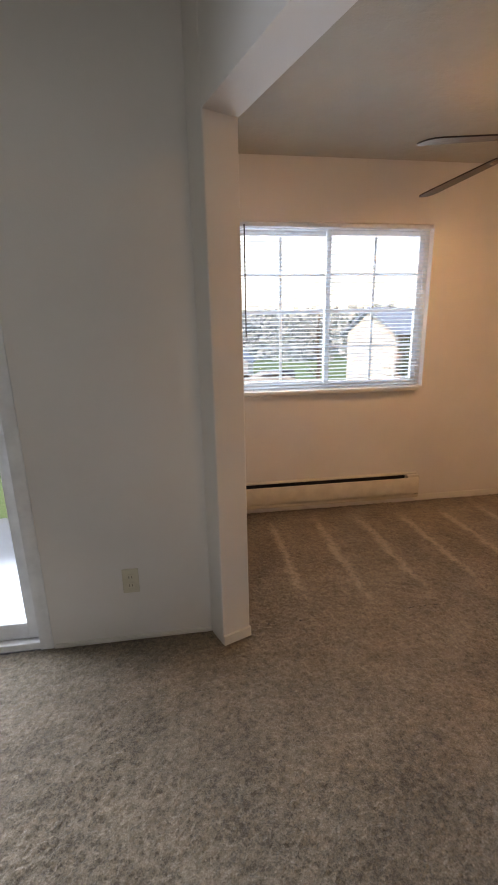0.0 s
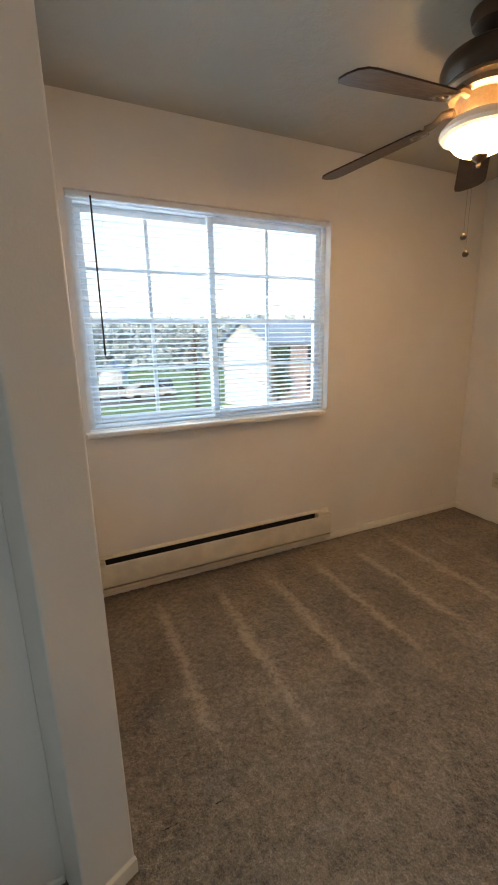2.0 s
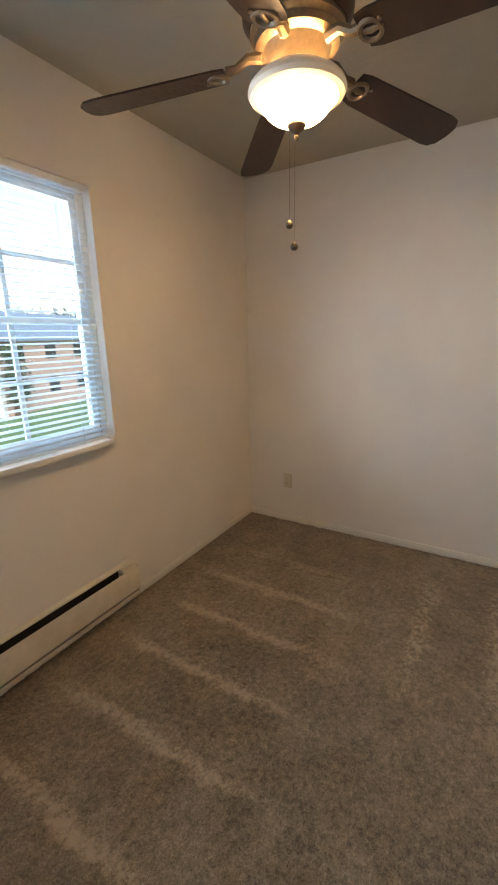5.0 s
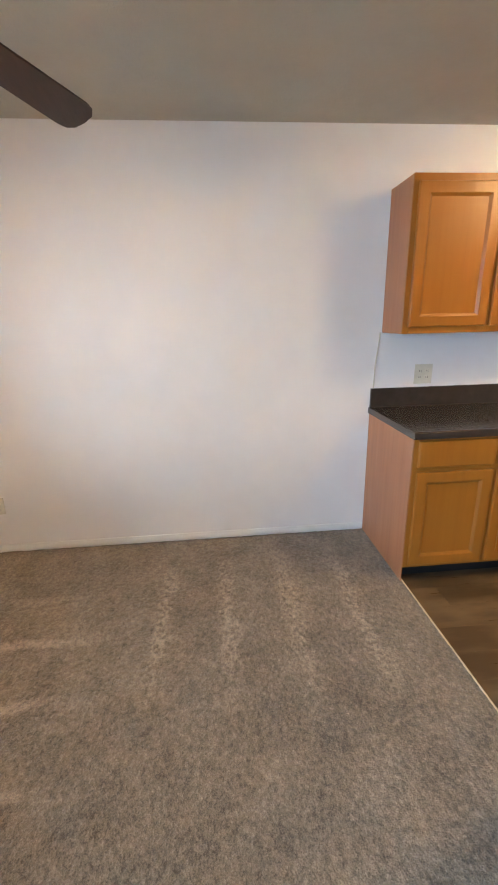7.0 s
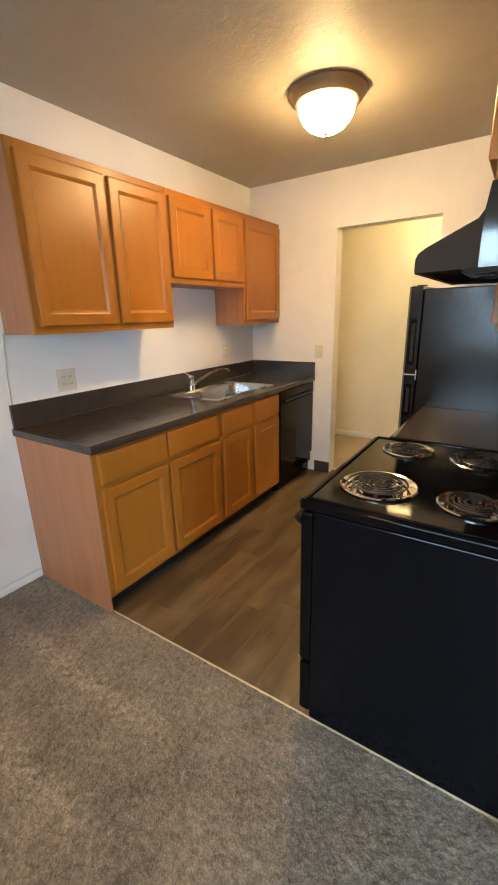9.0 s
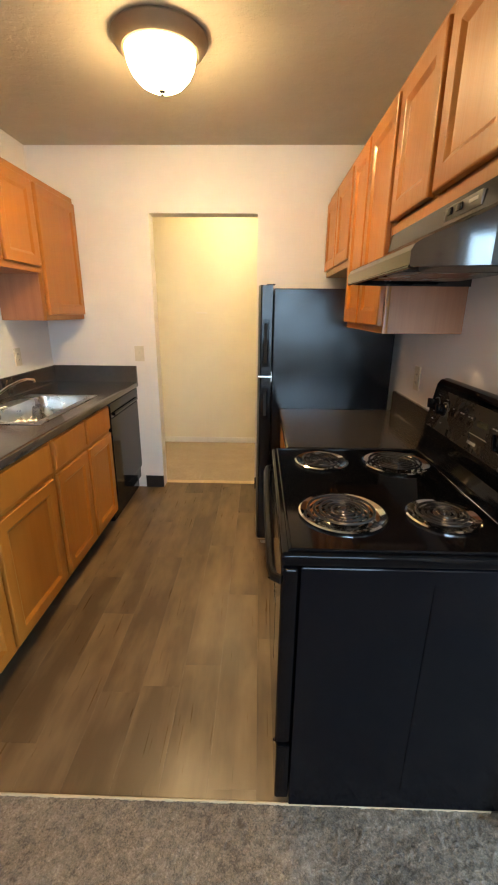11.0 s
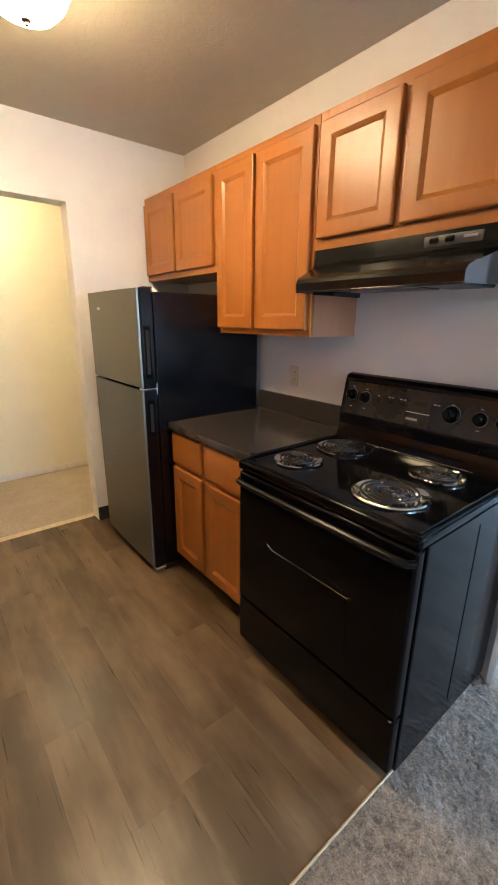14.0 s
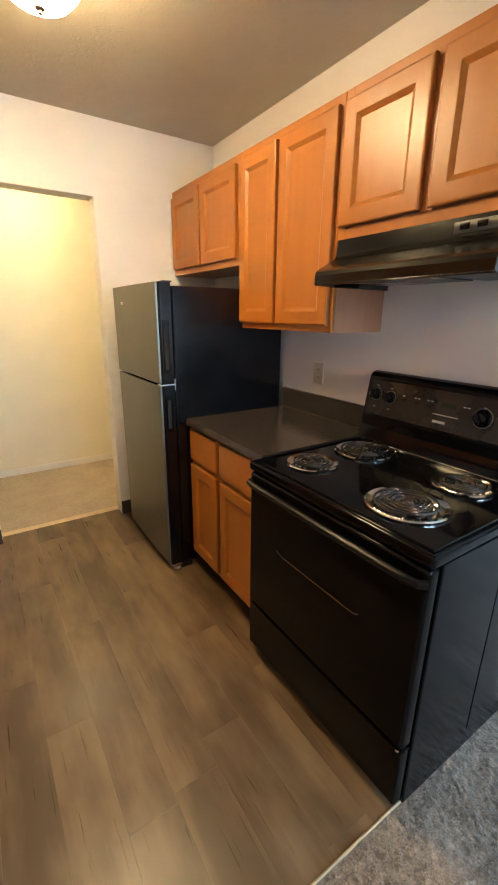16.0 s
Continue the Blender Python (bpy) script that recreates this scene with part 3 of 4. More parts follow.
part("end_cap", box(HX0, HX0 + 0.014, YN - 0.06, YN - 0.012, 0.040, 0.19, 0.003), M_HEAT, heater)
# Plate, element and fins are near-black to paint the shade in the slot.
part("inner_shadow_plate", box(HX0 + 0.10, HX1 - 0.10, YN - 0.0135, YN - 0.0121, 0.06, 0.225), M_DARK, heater, "near-black inner plate that paints the slot's shade", smooth=None)
part("heating_element", tube([(HX0 + 0.11, YN - 0.038, 0.12), (HX1 - 0.11, YN - 0.038, 0.12)], 0.011, 8), M_DARK, heater)
bm = None
for i in range(110):
    x = HX0 + 0.12 + i * (HX1 - HX0 - 0.24) / 109
    bm = box(x, x + 0.001, YN - 0.054, YN - 0.016, 0.08, 0.165, bm=bm)
part("fins", bm, M_DARK, heater, smooth=None)
heater.location.z = 0.014

# ---- outlets and switches ----


def plate(name, at, axis, w=0.07, h=0.115, holes=2, switch=False, label="almond plastic duplex outlet on the wall", cat="outlet"):
    """axis: the way the plate looks, as a plan vector."""
    x, y, z = at
    ax, ay = axis
    th = thing(name, at, label, cat)

    def slab(u0, u1, z0, z1, d0, d1, bev):
        us = sorted((x - ay * u0, x - ay * u1)) if ax == 0 else None
        if ax == 0:
            ys = sorted((y + ay * d0, y + ay * d1))
            return box(us[0], us[1], ys[0], ys[1], z0, z1, bev)
        xs = sorted((x + ax * d0, x + ax * d1))
        return box(xs[0], xs[1], y + u0, y + u1, z0, z1, bev)

    part("cover", slab(-w / 2, w / 2, z - h / 2, z + h / 2, 0, 0.006, 0.002), M_PLATE, th)
    n = max(1, round(w / 0.07))
    for k in range(n):
        c = (k - (n - 1) / 2) * 0.046
        if switch:
            part("toggle", slab(c - 0.006, c + 0.006, z - 0.004, z + 0.014, 0.006, 0.016, 0.002), M_PLATE, th)
        else:
            for dz in (-0.02, 0.02):
                sock = part("socket", slab(c - 0.016, c + 0.016, z + dz - 0.013, z + dz + 0.013, 0.006, 0.008, 0.0008), M_PLATE, th)
                for du in (-0.006, 0.006):
                    part("slot", slab(c + du - 0.0012, c + du + 0.0012, z + dz - 0.005, z + dz + 0.005, 0.008, 0.0086, 0.0), M_DARK, sock, smooth=None)
    return th


plate("wall_outlet", (XE, 2.908, 0.33), (-1, 0))
plate("wall_outlet", (-0.14, 1.965, 0.30), (0, -1), label="almond plastic outlet beside the patio door")
plate("wall_outlet", (XE, 0.125, 1.09), (-1, 0), 0.118, 0.125, label="almond double wall plate above the counter")
plate("wall_outlet", (XE, -1.40, 1.115), (-1, 0), label="almond outlet above the sink counter")
plate("wall_switch", (2.582, YS, 1.10), (0, 1), switch=True, label="almond toggle switch beside the doorway", cat="switch")
plate("wall_outlet", (KW, -0.715, 1.11), (1, 0), label="almond outlet above the small counter")
plate("wall_outlet", (XW, 2.87, 0.36), (1, 0), label="almond outlet on the nook wall")
bm = box(2.21, 2.32, -3.1, -3.085, 1.39, 1.40, 0.002)
solid("wall_ledge", bm, M_TRIM, "thin pale strip on the hallway wall", "strip", "structure")
solid("wall_cable", tube([(XE - 0.004, 0.452, 1.01), (XE - 0.004, 0.450, 1.15), (XE - 0.004, 0.437, 1.28), (XE - 0.004, 0.43, 1.36)], 0.004, 6), M_PLATE, "pale cable running up the wall to the cabinet", "cable", "thing")

# ---- ceiling fan ----
FX, FY = 1.826, 2.205
fan = thing("ceiling_fan", (FX, FY, ZC), "dark bronze five-blade ceiling fan with a lit bowl", "ceiling fan")
part("canopy", lathe([(0.0, ZC), (0.066, ZC), (0.070, ZC - 0.012), (0.062, ZC - 0.045), (0.035, ZC - 0.066), (0.0, ZC - 0.068)], FX, FY), M_BRONZE, fan)
part("downrod", lathe([(0.0, ZC - 0.06), (0.022, ZC - 0.06), (0.022, 2.36), (0.0, 2.36)], FX, FY, 16), M_BRONZE, fan)
part("motor_housing", lathe([(0.0, 2.368), (0.04, 2.366), (0.06, 2.352), (0.115, 2.338), (0.146, 2.318), (0.155, 2.292), (0.153, 2.268), (0.140, 2.250), (0.136, 2.244), (0.0, 2.244)], FX, FY, 48), M_BRONZE, fan)
part("switch_housing", lathe([(0.0, 2.246), (0.132, 2.246), (0.134, 2.232), (0.122, 2.222), (0.118, 2.205), (0.096, 2.196), (0.086, 2.180), (0.084, 2.134), (0.0, 2.134)], FX, FY, 48), M_IRON, fan)
part("bowl_rim", lathe([(0.099, 2.137), (0.107, 2.134), (0.126, 2.122), (0.139, 2.108), (0.142, 2.097), (0.136, 2.087), (0.120, 2.082), (0.112, 2.086), (0.112, 2.112), (0.099, 2.131)], FX, FY, 48), M_RIM, fan, "cream glass collar")
outer = [(0.108, 2.094), (0.109, 2.084), (0.103, 2.068), (0.090, 2.050), (0.072, 2.036), (0.047, 2.025), (0.022, 2.020)]
inner = [(max(r - 0.004, 0.01), z + 0.004) for r, z in outer[::-1]]
part("bowl", lathe(outer + inner, FX, FY, 48), M_BOWL_FAN, fan, "glowing frosted glass bowl")
part("lamp_stem", lathe([(0.0, 2.162), (0.012, 2.162), (0.012, 2.024), (0.0, 2.024)], FX, FY, 10), M_IRON, fan)
part("finial", lathe([(0.0, 2.026), (0.027, 2.024), (0.028, 2.016), (0.021, 2.006), (0.010, 2.000), (0.006, 1.992), (0.008, 1.987), (0.005, 1.980), (0.0, 1.978)], FX, FY, 24), M_BRONZE, fan)
for k in range(5):
    a = radians(-31 + 72 * k)
    own = bmesh.new()
    outline = [(0.205, -0.048), (0.235, -0.056), (0.40, -0.062), (0.595, -0.068), (0.625, -0.062), (0.644, -0.040), (0.649, 0.0), (0.644, 0.040), (0.625, 0.062), (0.595, 0.068), (0.40, 0.062), (0.235, 0.056), (0.205, 0.048)]
    lo = [own.verts.new((r, t, -0.003 - t * 0.2 - (r - 0.2) * 0.115)) for r, t in outline]
    hi = [own.verts.new((r, t, 0.003 - t * 0.2 - (r - 0.2) * 0.115)) for r, t in outline]
    own.faces.new(lo[::-1])
    own.faces.new(hi)
    n = len(outline)
    for i in range(n):
        own.faces.new((lo[i], lo[(i + 1) % n], hi[(i + 1) % n], hi[i]))
    bmesh.ops.transform(own, matrix=Matrix.Translation((FX, FY, 2.158)) @ Matrix.Rotation(a, 4, "Z"), verts=own.verts)
    blade = part("blade", own, M_FAN, fan, "dark walnut blade")
    own = tube([(0.10, 0.0, 0.032), (0.14, 0.0, 0.034), (0.175, 0.0, 0.012), (0.205, 0.0, 0.008)], [0.016, 0.014, 0.012, 0.014], 8)
    ring = [(0.228 + 0.027 * math.cos(2 * math.pi * i / 20), 0.029 * math.sin(2 * math.pi * i / 20), -0.006 - 0.029 * 0.2 * math.sin(2 * math.pi * i / 20)) for i in range(20)]
    own = tube(ring, 0.0075, 6, own, closed=True)
    own = tube([(0.20, 0.0, 0.004), (0.23, 0.0, -0.006), (0.262, 0.0, -0.006)], [0.010, 0.009, 0.006], 8, own)
    for dy in (-0.022, 0.022):
        own = lathe([(0.0, -0.010), (0.006, -0.009), (0.006, -0.004), (0.0, -0.004)], 0.262, dy, 8, own)
    bmesh.ops.transform(own, matrix=Matrix.Translation((FX, FY, 2.158)) @ Matrix.Rotation(a, 4, "Z"), verts=own.verts)
    part("blade_iron", own, M_IRON, fan, "ornate bronze blade bracket")
for (dx, dy), z, top in (((-0.042, 0.002), 1.746, 2.16), ((-0.045, -0.016), 1.683, 2.16)):
    ch = part("pull_chain", tube([(FX + dx, FY + dy, top), (FX + dx, FY + dy, z + 0.01)], 0.0004, 5), M_BRONZE, fan)
    part("chain_knob", lathe([(0.0, z + 0.014), (0.004, z + 0.012), (0.011, z + 0.004), (0.012, z - 0.003), (0.007, z - 0.010), (0.0, z - 0.011)], FX + dx, FY + dy, 16), M_BRONZE, ch)

# ---- flush ceiling lights ----


def flush_light(x, y, bowl, label):
    th = thing("ceiling_light", (x, y, ZC), label, "ceiling light")
    part("pan", lathe([(0.0, ZC), (0.190, ZC), (0.195, ZC - 0.010), (0.186, ZC - 0.020), (0.178, ZC - 0.034), (0.156, ZC - 0.050), (0.146, ZC - 0.050), (0.146, ZC - 0.02), (0.0, ZC - 0.02)], x, y, 48), M_PAN, th, "bronze metal pan")
    out = [(0.143, ZC - 0.044), (0.142, ZC - 0.060), (0.135, ZC - 0.090), (0.118, ZC - 0.122), (0.090, ZC - 0.150), (0.055, ZC - 0.168), (0.012, ZC - 0.176)]
    inn = [(max(r - 0.004, 0.006), z + 0.004) for r, z in out[::-1]]
    part("bowl", lathe(out + inn, x, y, 48), bowl, th, "glowing frosted glass bowl")
    part("finial", lathe([(0.0, ZC - 0.170), (0.014, ZC - 0.172), (0.015, ZC - 0.178), (0.007, ZC - 0.184), (0.008, ZC - 0.190), (0.0, ZC - 0.194)], x, y, 20), M_BRONZE, th)
    return th


flush_light(2.085, -0.755, M_BOWL_KIT, "bronze flush ceiling light with a lit frosted bowl")
flush_light(1.95, -2.55, M_BOWL_HALL, "lit bronze flush ceiling light in the hallway")

# ---- cabinets ----
T = 0.019


def cabinet(name, label, xb, s, depth, y0, y1, z0, z1, doors, drawers=(), kick=0.0, group="", sides=M_SIDE, well=0.0):
    """xb: the wall's x; s: the way the fronts look (+1 or -1); doors and drawers: (y0, y1, z0, z1)."""
    xf = xb + s * depth
    th = thing(name, ((xb + xf) / 2, (y0 + y1) / 2, z0 - kick), label, "cabinet", "", group)
    xa, xc = sorted((xb + s * 0.002, xf - s * T))
    part("carcass", box(xa, xc, y0 + 0.0005, y1 - 0.0005, z0, z1 - 0.0005 - well, 0.001), sides, th, "reddish laminate carcass")
    fa, fb = sorted((xf - s * (T - 0.0005), xf))
    st = 0.036
    bm = box(fa, fb, y0, y0 + st, z0, z1, 0.0012)
    bm = box(fa, fb, y1 - st, y1, z0, z1, 0.0012, bm)
    bm = box(fa, fb, y0 + st, y1 - st, z1 - 0.045, z1, 0.0012, bm)
    bm = box(fa, fb, y0 + st, y1 - st, z0, z0 + 0.035, 0.0012, bm)
    cuts = sorted({(a + b) / 2 for (_, a, *_q), (b, *_r) in zip(sorted(doors), sorted(doors)[1:])})
    for c in cuts:
        bm = box(fa, fb, c - 0.022, c + 0.022, z0 + 0.035, z1 - 0.045, 0.0012, bm)
    if drawers:
        zr = (drawers[0][2] + doors[0][3]) / 2
        ed = [y0 + st] + [q for c in cuts for q in (c - 0.022, c + 0.022)] + [y1 - st]
        for a, b in zip(ed[::2], ed[1::2]):
            bm = box(fa, fb, a, b, zr - 0.02, zr + 0.02, 0.0012, bm)
    part("face_frame", bm, M_WOOD, th)
    for d in doors:
        part("door", front(xf + s * 0.001, s, *d), M_WOOD, th, "framed maple door with sunk panel", smooth=None)
    for d in drawers:
        part("drawer_front", front(xf + s * 0.001, s, *d, rail=0), M_WOOD, th, "plain maple drawer front", smooth=None)
    if kick:
        ka, kb = sorted((xb + s * 0.003, xf - s * 0.065))
        part("toe_kick", box(ka, kb, y0 + 0.002, y1 - 0.002, z0 - kick - 0.010, z0 - 0.0005), M_KICK, th, "black recessed toe kick")
    return th


ZB0, ZB1 = 0.085, 0.846
g = "sink wall base cabinets"
c = cabinet("base_cabinet", "honey maple base cabinet, two drawers over two doors", XE, -1, 0.625, -0.468, 0.462, ZB0, ZB1,
            [(0.018, 0.440, 0.108, 0.662), (-0.445, -0.005, 0.108, 0.662)], [(0.018, 0.440, 0.690, 0.834), (-0.445, -0.005, 0.690, 0.834)], 0.085, g)
part("end_panel", box(2.640, XE - 0.002, 0.4625, 0.468, -0.005, ZB1, 0.001), M_SIDE, c, "reddish laminate end panel down to the floor")
cabinet("base_cabinet", "honey maple sink base with two doors", XE, -1, 0.625, -1.235, -0.470, ZB0, ZB1,
        [(-0.838, -0.490, 0.108, 0.662), (-1.215, -0.868, 0.108, 0.662)], [(-0.838, -0.490, 0.690, 0.834), (-1.215, -0.868, 0.690, 0.834)], 0.085, g, well=0.125)
g = "small counter base cabinet"
cabinet("base_cabinet", "honey maple base cabinet between stove and fridge", KW, 1, 0.625, -0.996, -0.315, ZB0, ZB1,
        [(-0.668, -0.345, 0.108, 0.640), (-0.982, -0.700, 0.108, 0.640)], [(-0.668, -0.345, 0.665, 0.832), (-0.982, -0.700, 0.665, 0.832)], 0.085)
g = "sink wall upper cabinets"
cabinet("wall_cabinet", "honey maple wall cabinet with two tall doors", XE, -1, 0.285, -0.492, 0.420, 1.356, 2.142,
        [(-0.052, 0.395, 1.392, 2.104), (-0.478, -0.076, 1.392, 2.104)], group=g)
cabinet("wall_cabinet", "short maple wall cabinet above the sink", XE, -1, 0.285, -1.296, -0.494, 1.622, 2.142,
        [(-0.902, -0.512, 1.656, 2.104), (-1.278, -0.928, 1.656, 2.104)], group=g)
cabinet("wall_cabinet", "single-door maple wall cabinet beside the doorway wall", XE, -1, 0.285, YS + 0.004, -1.298, 1.350, 2.142,
        [(-1.842, -1.322, 1.384, 2.104)], group=g)
g = "stove wall upper cabinets"
cabinet("wall_cabinet", "short maple wall cabinet above the fridge", KW, 1, 0.305, YS + 0.004, -1.034, 1.648, 2.146,
        [(-1.842, -1.462, 1.684, 2.106), (-1.440, -1.052, 1.684, 2.106)], group=g)
cabinet("wall_cabinet", "tall two-door maple wall cabinet above the small counter", KW, 1, 0.305, -1.032, -0.336, 1.338, 2.146,
        [(-1.010, -0.716, 1.366, 2.112), (-0.694, -0.352, 1.366, 2.112)], group=g)
cabinet("wall_cabinet", "short maple wall cabinet above the range hood", KW, 1, 0.305, -0.334, 0.414, 1.676, 2.146,
        [(-0.318, 0.020, 1.716, 2.110), (0.050, 0.398, 1.716, 2.110)], group=g)

# ---- counters ----


def counter(name, xb, s, depth, y0, y1, label, hole=None):
    """A laminate worktop with rolled front edge; hole: (x0, x1, y0, y1) for the sink."""
    xf = xb + s * depth
    prof = [(xb + s * 0.002, 0.847), (xf - s * 0.004, 0.847), (xf, 0.852), (xf, 0.874), (xf - s * 0.004, 0.882), (xf - s * 0.012, 0.886), (xf - s * 0.03, 0.884), (xb + s * 0.002, 0.884)]
    if not hole:
        return profile_y(prof, y0, y1)
    hx0, hx1, hy0, hy1 = hole
    bm = profile_y(prof, y0, hy0)
    bm = profile_y(prof, hy1, y1, bm)
    fr = [(hx0, 0.847)] + prof[1:-1] + [(hx0, 0.884)]
    bm = profile_y(fr, hy0, hy1, bm)
    return box(hx1, xb + s * 0.002, hy0, hy1, 0.847, 0.884, bm=bm)


SINK = (2.735, 3.14, -1.28, -0.595)
top = thing("countertop", (2.93, -0.7, 0.847), "dark grey-brown laminate countertop with backsplash", "countertop")
part("worktop", counter("w", XE, -1, 0.652, YS + 0.002, 0.478, "", SINK), M_COUNTER, top)
part("backsplash", profile_y([(XE - 0.002, 0.884), (XE - 0.002, 1.008), (XE - 0.016, 1.008), (XE - 0.020, 1.004), (XE - 0.020, 0.890), (XE - 0.026, 0.884)], YS + 0.024, 0.470), M_COUNTER, top)
part("side_splash", profile_x([(YS + 0.002, 0.884), (YS + 0.002, 1.008), (YS + 0.017, 1.008), (YS + 0.022, 1.004), (YS + 0.022, 0.884)], 2.612, XE - 0.002), M_COUNTER, top)
top = thing("countertop", (1.2, -0.67, 0.847), "dark grey-brown laminate countertop between stove and fridge", "countertop")
part("worktop", counter("w", KW, 1, 0.655, -0.998, -0.306, ""), M_COUNTER, top)
part("backsplash", profile_y([(KW + 0.002, 0.884), (KW + 0.002, 0.996), (KW + 0.016, 0.996), (KW + 0.020, 0.992), (KW + 0.020, 0.890), (KW + 0.026, 0.884)], -0.998, -0.306), M_COUNTER, top)

# ---- sink and faucet ----
sx0, sx1, sy0, sy1 = SINK
sink = thing("kitchen_sink", ((sx0 + sx1) / 2, (sy0 + sy1) / 2, 0.72), "stainless steel drop-in sink with one basin", "sink")
ym = (sy0 + sy1) / 2
zt = 0.8885
bm = box(sx0 - 0.018, sx0 + 0.022, sy0 - 0.018, sy1 + 0.018, 0.885, zt, 0.001)
bm = box(sx1 - 0.075, sx1 + 0.018, sy0 - 0.018, sy1 + 0.018, 0.885, zt, 0.001, bm)
for a, b in ((sy0 - 0.018, sy0 + 0.022), (sy1 - 0.022, sy1 + 0.018)):
    bm = box(sx0 + 0.022, sx1 - 0.075, a, b, 0.885, zt, 0.001, bm)
part("rim", bm, M_STEEL, sink)
for a, b in ((sy0 + 0.022, sy1 - 0.022),):
    own = bmesh.new()
    x0, x1 = sx0 + 0.022, sx1 - 0.075

    def loop(m, z):
        cr = 0.045
        pts = []
        for cx, cy, a0 in ((x1 - m - cr, b - m - cr, 0), (x0 + m + cr, b - m - cr, 90), (x0 + m + cr, a + m + cr, 180), (x1 - m - cr, a + m + cr, 270)):
            for k in range(5):
                an = radians(a0 + k * 22.5)
                pts.append(own.verts.new((cx + cr * math.cos(an), cy + cr * math.sin(an), z)))
        return pts
    ls = [loop(0, 0.887), loop(0.006, 0.86), loop(0.012, 0.75), loop(0.028, 0.732)]
    for p, q in zip(ls, ls[1:]):
        for i in range(20):
            own.faces.new((p[i], p[(i + 1) % 20], q[(i + 1) % 20], q[i]))
    own.faces.new(ls[-1])
    bowl = part("basin", own, M_STEEL, sink)
    part("drain", lathe([(0.0, 0.735), (0.03, 0.735), (0.04, 0.737), (0.042, 0.733)], (x0 + x1) / 2, (a + b) / 2, 20), M_CHROME, bowl)
faucet = thing("kitchen_faucet", (3.10, -0.80, 0.888), "chrome single-lever kitchen faucet with long spout", "faucet")
part("base_plate", box(3.075, 3.125, -0.91, -0.69, 0.888, 0.900, 0.005), M_CHROME, faucet)
part("body", lathe([(0.0, 0.90), (0.026, 0.90), (0.024, 0.93), (0.021, 0.965), (0.024, 0.972), (0.022, 1.0), (0.010, 1.008), (0.0, 1.008)], 3.10, -0.76, 24), M_CHROME, faucet)
part("spout", tube([(3.10, -0.77, 0.935), (3.09, -0.83, 0.962), (3.065, -0.93, 1.002), (3.04, -1.01, 1.022), (3.025, -1.06, 1.026), (3.012, -1.10, 1.018), (3.010, -1.105, 1.000)], [0.010, 0.009, 0.008, 0.0075, 0.0075, 0.0085, 0.009], 10), M_CHROME, faucet)
part("lever", tube([(3.10, -0.76, 1.003), (3.115, -0.745, 1.018), (3.135, -0.725, 1.03)], [0.008, 0.006, 0.004], 8), M_CHROME, faucet)

# ---- dishwasher ----
dw = thing("dishwasher", (2.93, -1.55, 0.0), "black built-in dishwasher under the counter", "dishwasher")
part("tub", box(2.66, XE - 0.02, -1.85, -1.24, 0.0, 0.722, 0.002), M_BLACKSIDE, dw)
part("control_panel", box(2.618, 2.659, -1.848, -1.242, 0.745, 0.842, 0.006), M_BLACK, dw)
part("door", box(2.622, 2.659, -1.848, -1.242, 0.19, 0.740, 0.005), M_BLACK, dw)
part("handle", profile_y([(2.618, 0.752), (2.606, 0.756), (2.604, 0.766), (2.610, 0.776), (2.618, 0.772)], -1.80, -1.29), M_BLACK, dw)
part("lower_panel", box(2.636, 2.659, -1.846, -1.244, 0.095, 0.184, 0.003), M_BLACKSIDE, dw)
part("toe_kick", box(2.69, 2.72, -1.846, -1.244, -0.011, 0.09), M_KICK, dw)

# ---- stove ----
SY0, SY1, SF = -0.302, 0.472, 1.594
ZT = 0.884
stove = thing("electric_stove", (1.26, 0.08, 0.0), "black free-standing electric coil stove", "stove")
part("body", box(0.915, SF - 0.036, SY0 + 0.002, SY1 - 0.002, 0.02, 0.842, 0.004), M_BLACKSIDE, stove, "black painted steel body")
for y in (SY0 + 0.05, SY1 - 0.05):
    for x in (0.97, 1.50):
        part("foot", lathe([(0.0, 0.022), (0.016, 0.022), (0.018, -0.009), (0.0, -0.009)], x, y, 12), M_KICK, stove)
part("side_trim", box(1.235, 1.239, SY1 - 0.0025, SY1 - 0.0005, 0.10, 0.80), M_BLACK, stove)
top_bm = box(0.985, SF + 0.012, SY0, SY1, 0.843, ZT - 0.006, 0.009, seg=3)
cooktop = part("cooktop", top_bm, M_BLACK, stove, "glossy black enamel cooktop")
zc = ZT - 0.006
rim = [(1.02, SY0 + 0.018), (SF - 0.01, SY0 + 0.018), (SF - 0.01, SY1 - 0.018), (1.02, SY1 - 0.018)]
bm = tube([(x, y, zc) for x, y in rim], 0.006, 8, closed=True)
part("raised_rim", bm, M_BLACK, cooktop)


def burner(x, y, r, big):
    b = part("drip_pan", lathe([(r + 0.006, zc + 0.001), (r + 0.007, zc + 0.006), (r + 0.002, zc + 0.009), (r - 0.010, zc + 0.004), (r - 0.022, zc + 0.0015), (0.05, zc + 0.001), (0.03, zc + 0.0018), (0.0, zc + 0.0018)], x, y, 40), M_CHROME, stove, "chrome drip pan")
    turns = 5 if big else 4
    pts = []
    n = turns * 28
    for i in range(n + 1):
        f = i / n
        a = 2 * math.pi * turns * f + (0.6 if big else 2.2)
        rr = 0.014 + (r - 0.017 - 0.014) * f
        pts.append((x + rr * math.cos(a), y + rr * math.sin(a), zc + 0.0125))
    part("coil", tube(pts, 0.0040, 6), M_COIL, b, "dark spiral heating coil")
    arms = None
    for k in range(3):
        a = radians(30 + 120 * k)
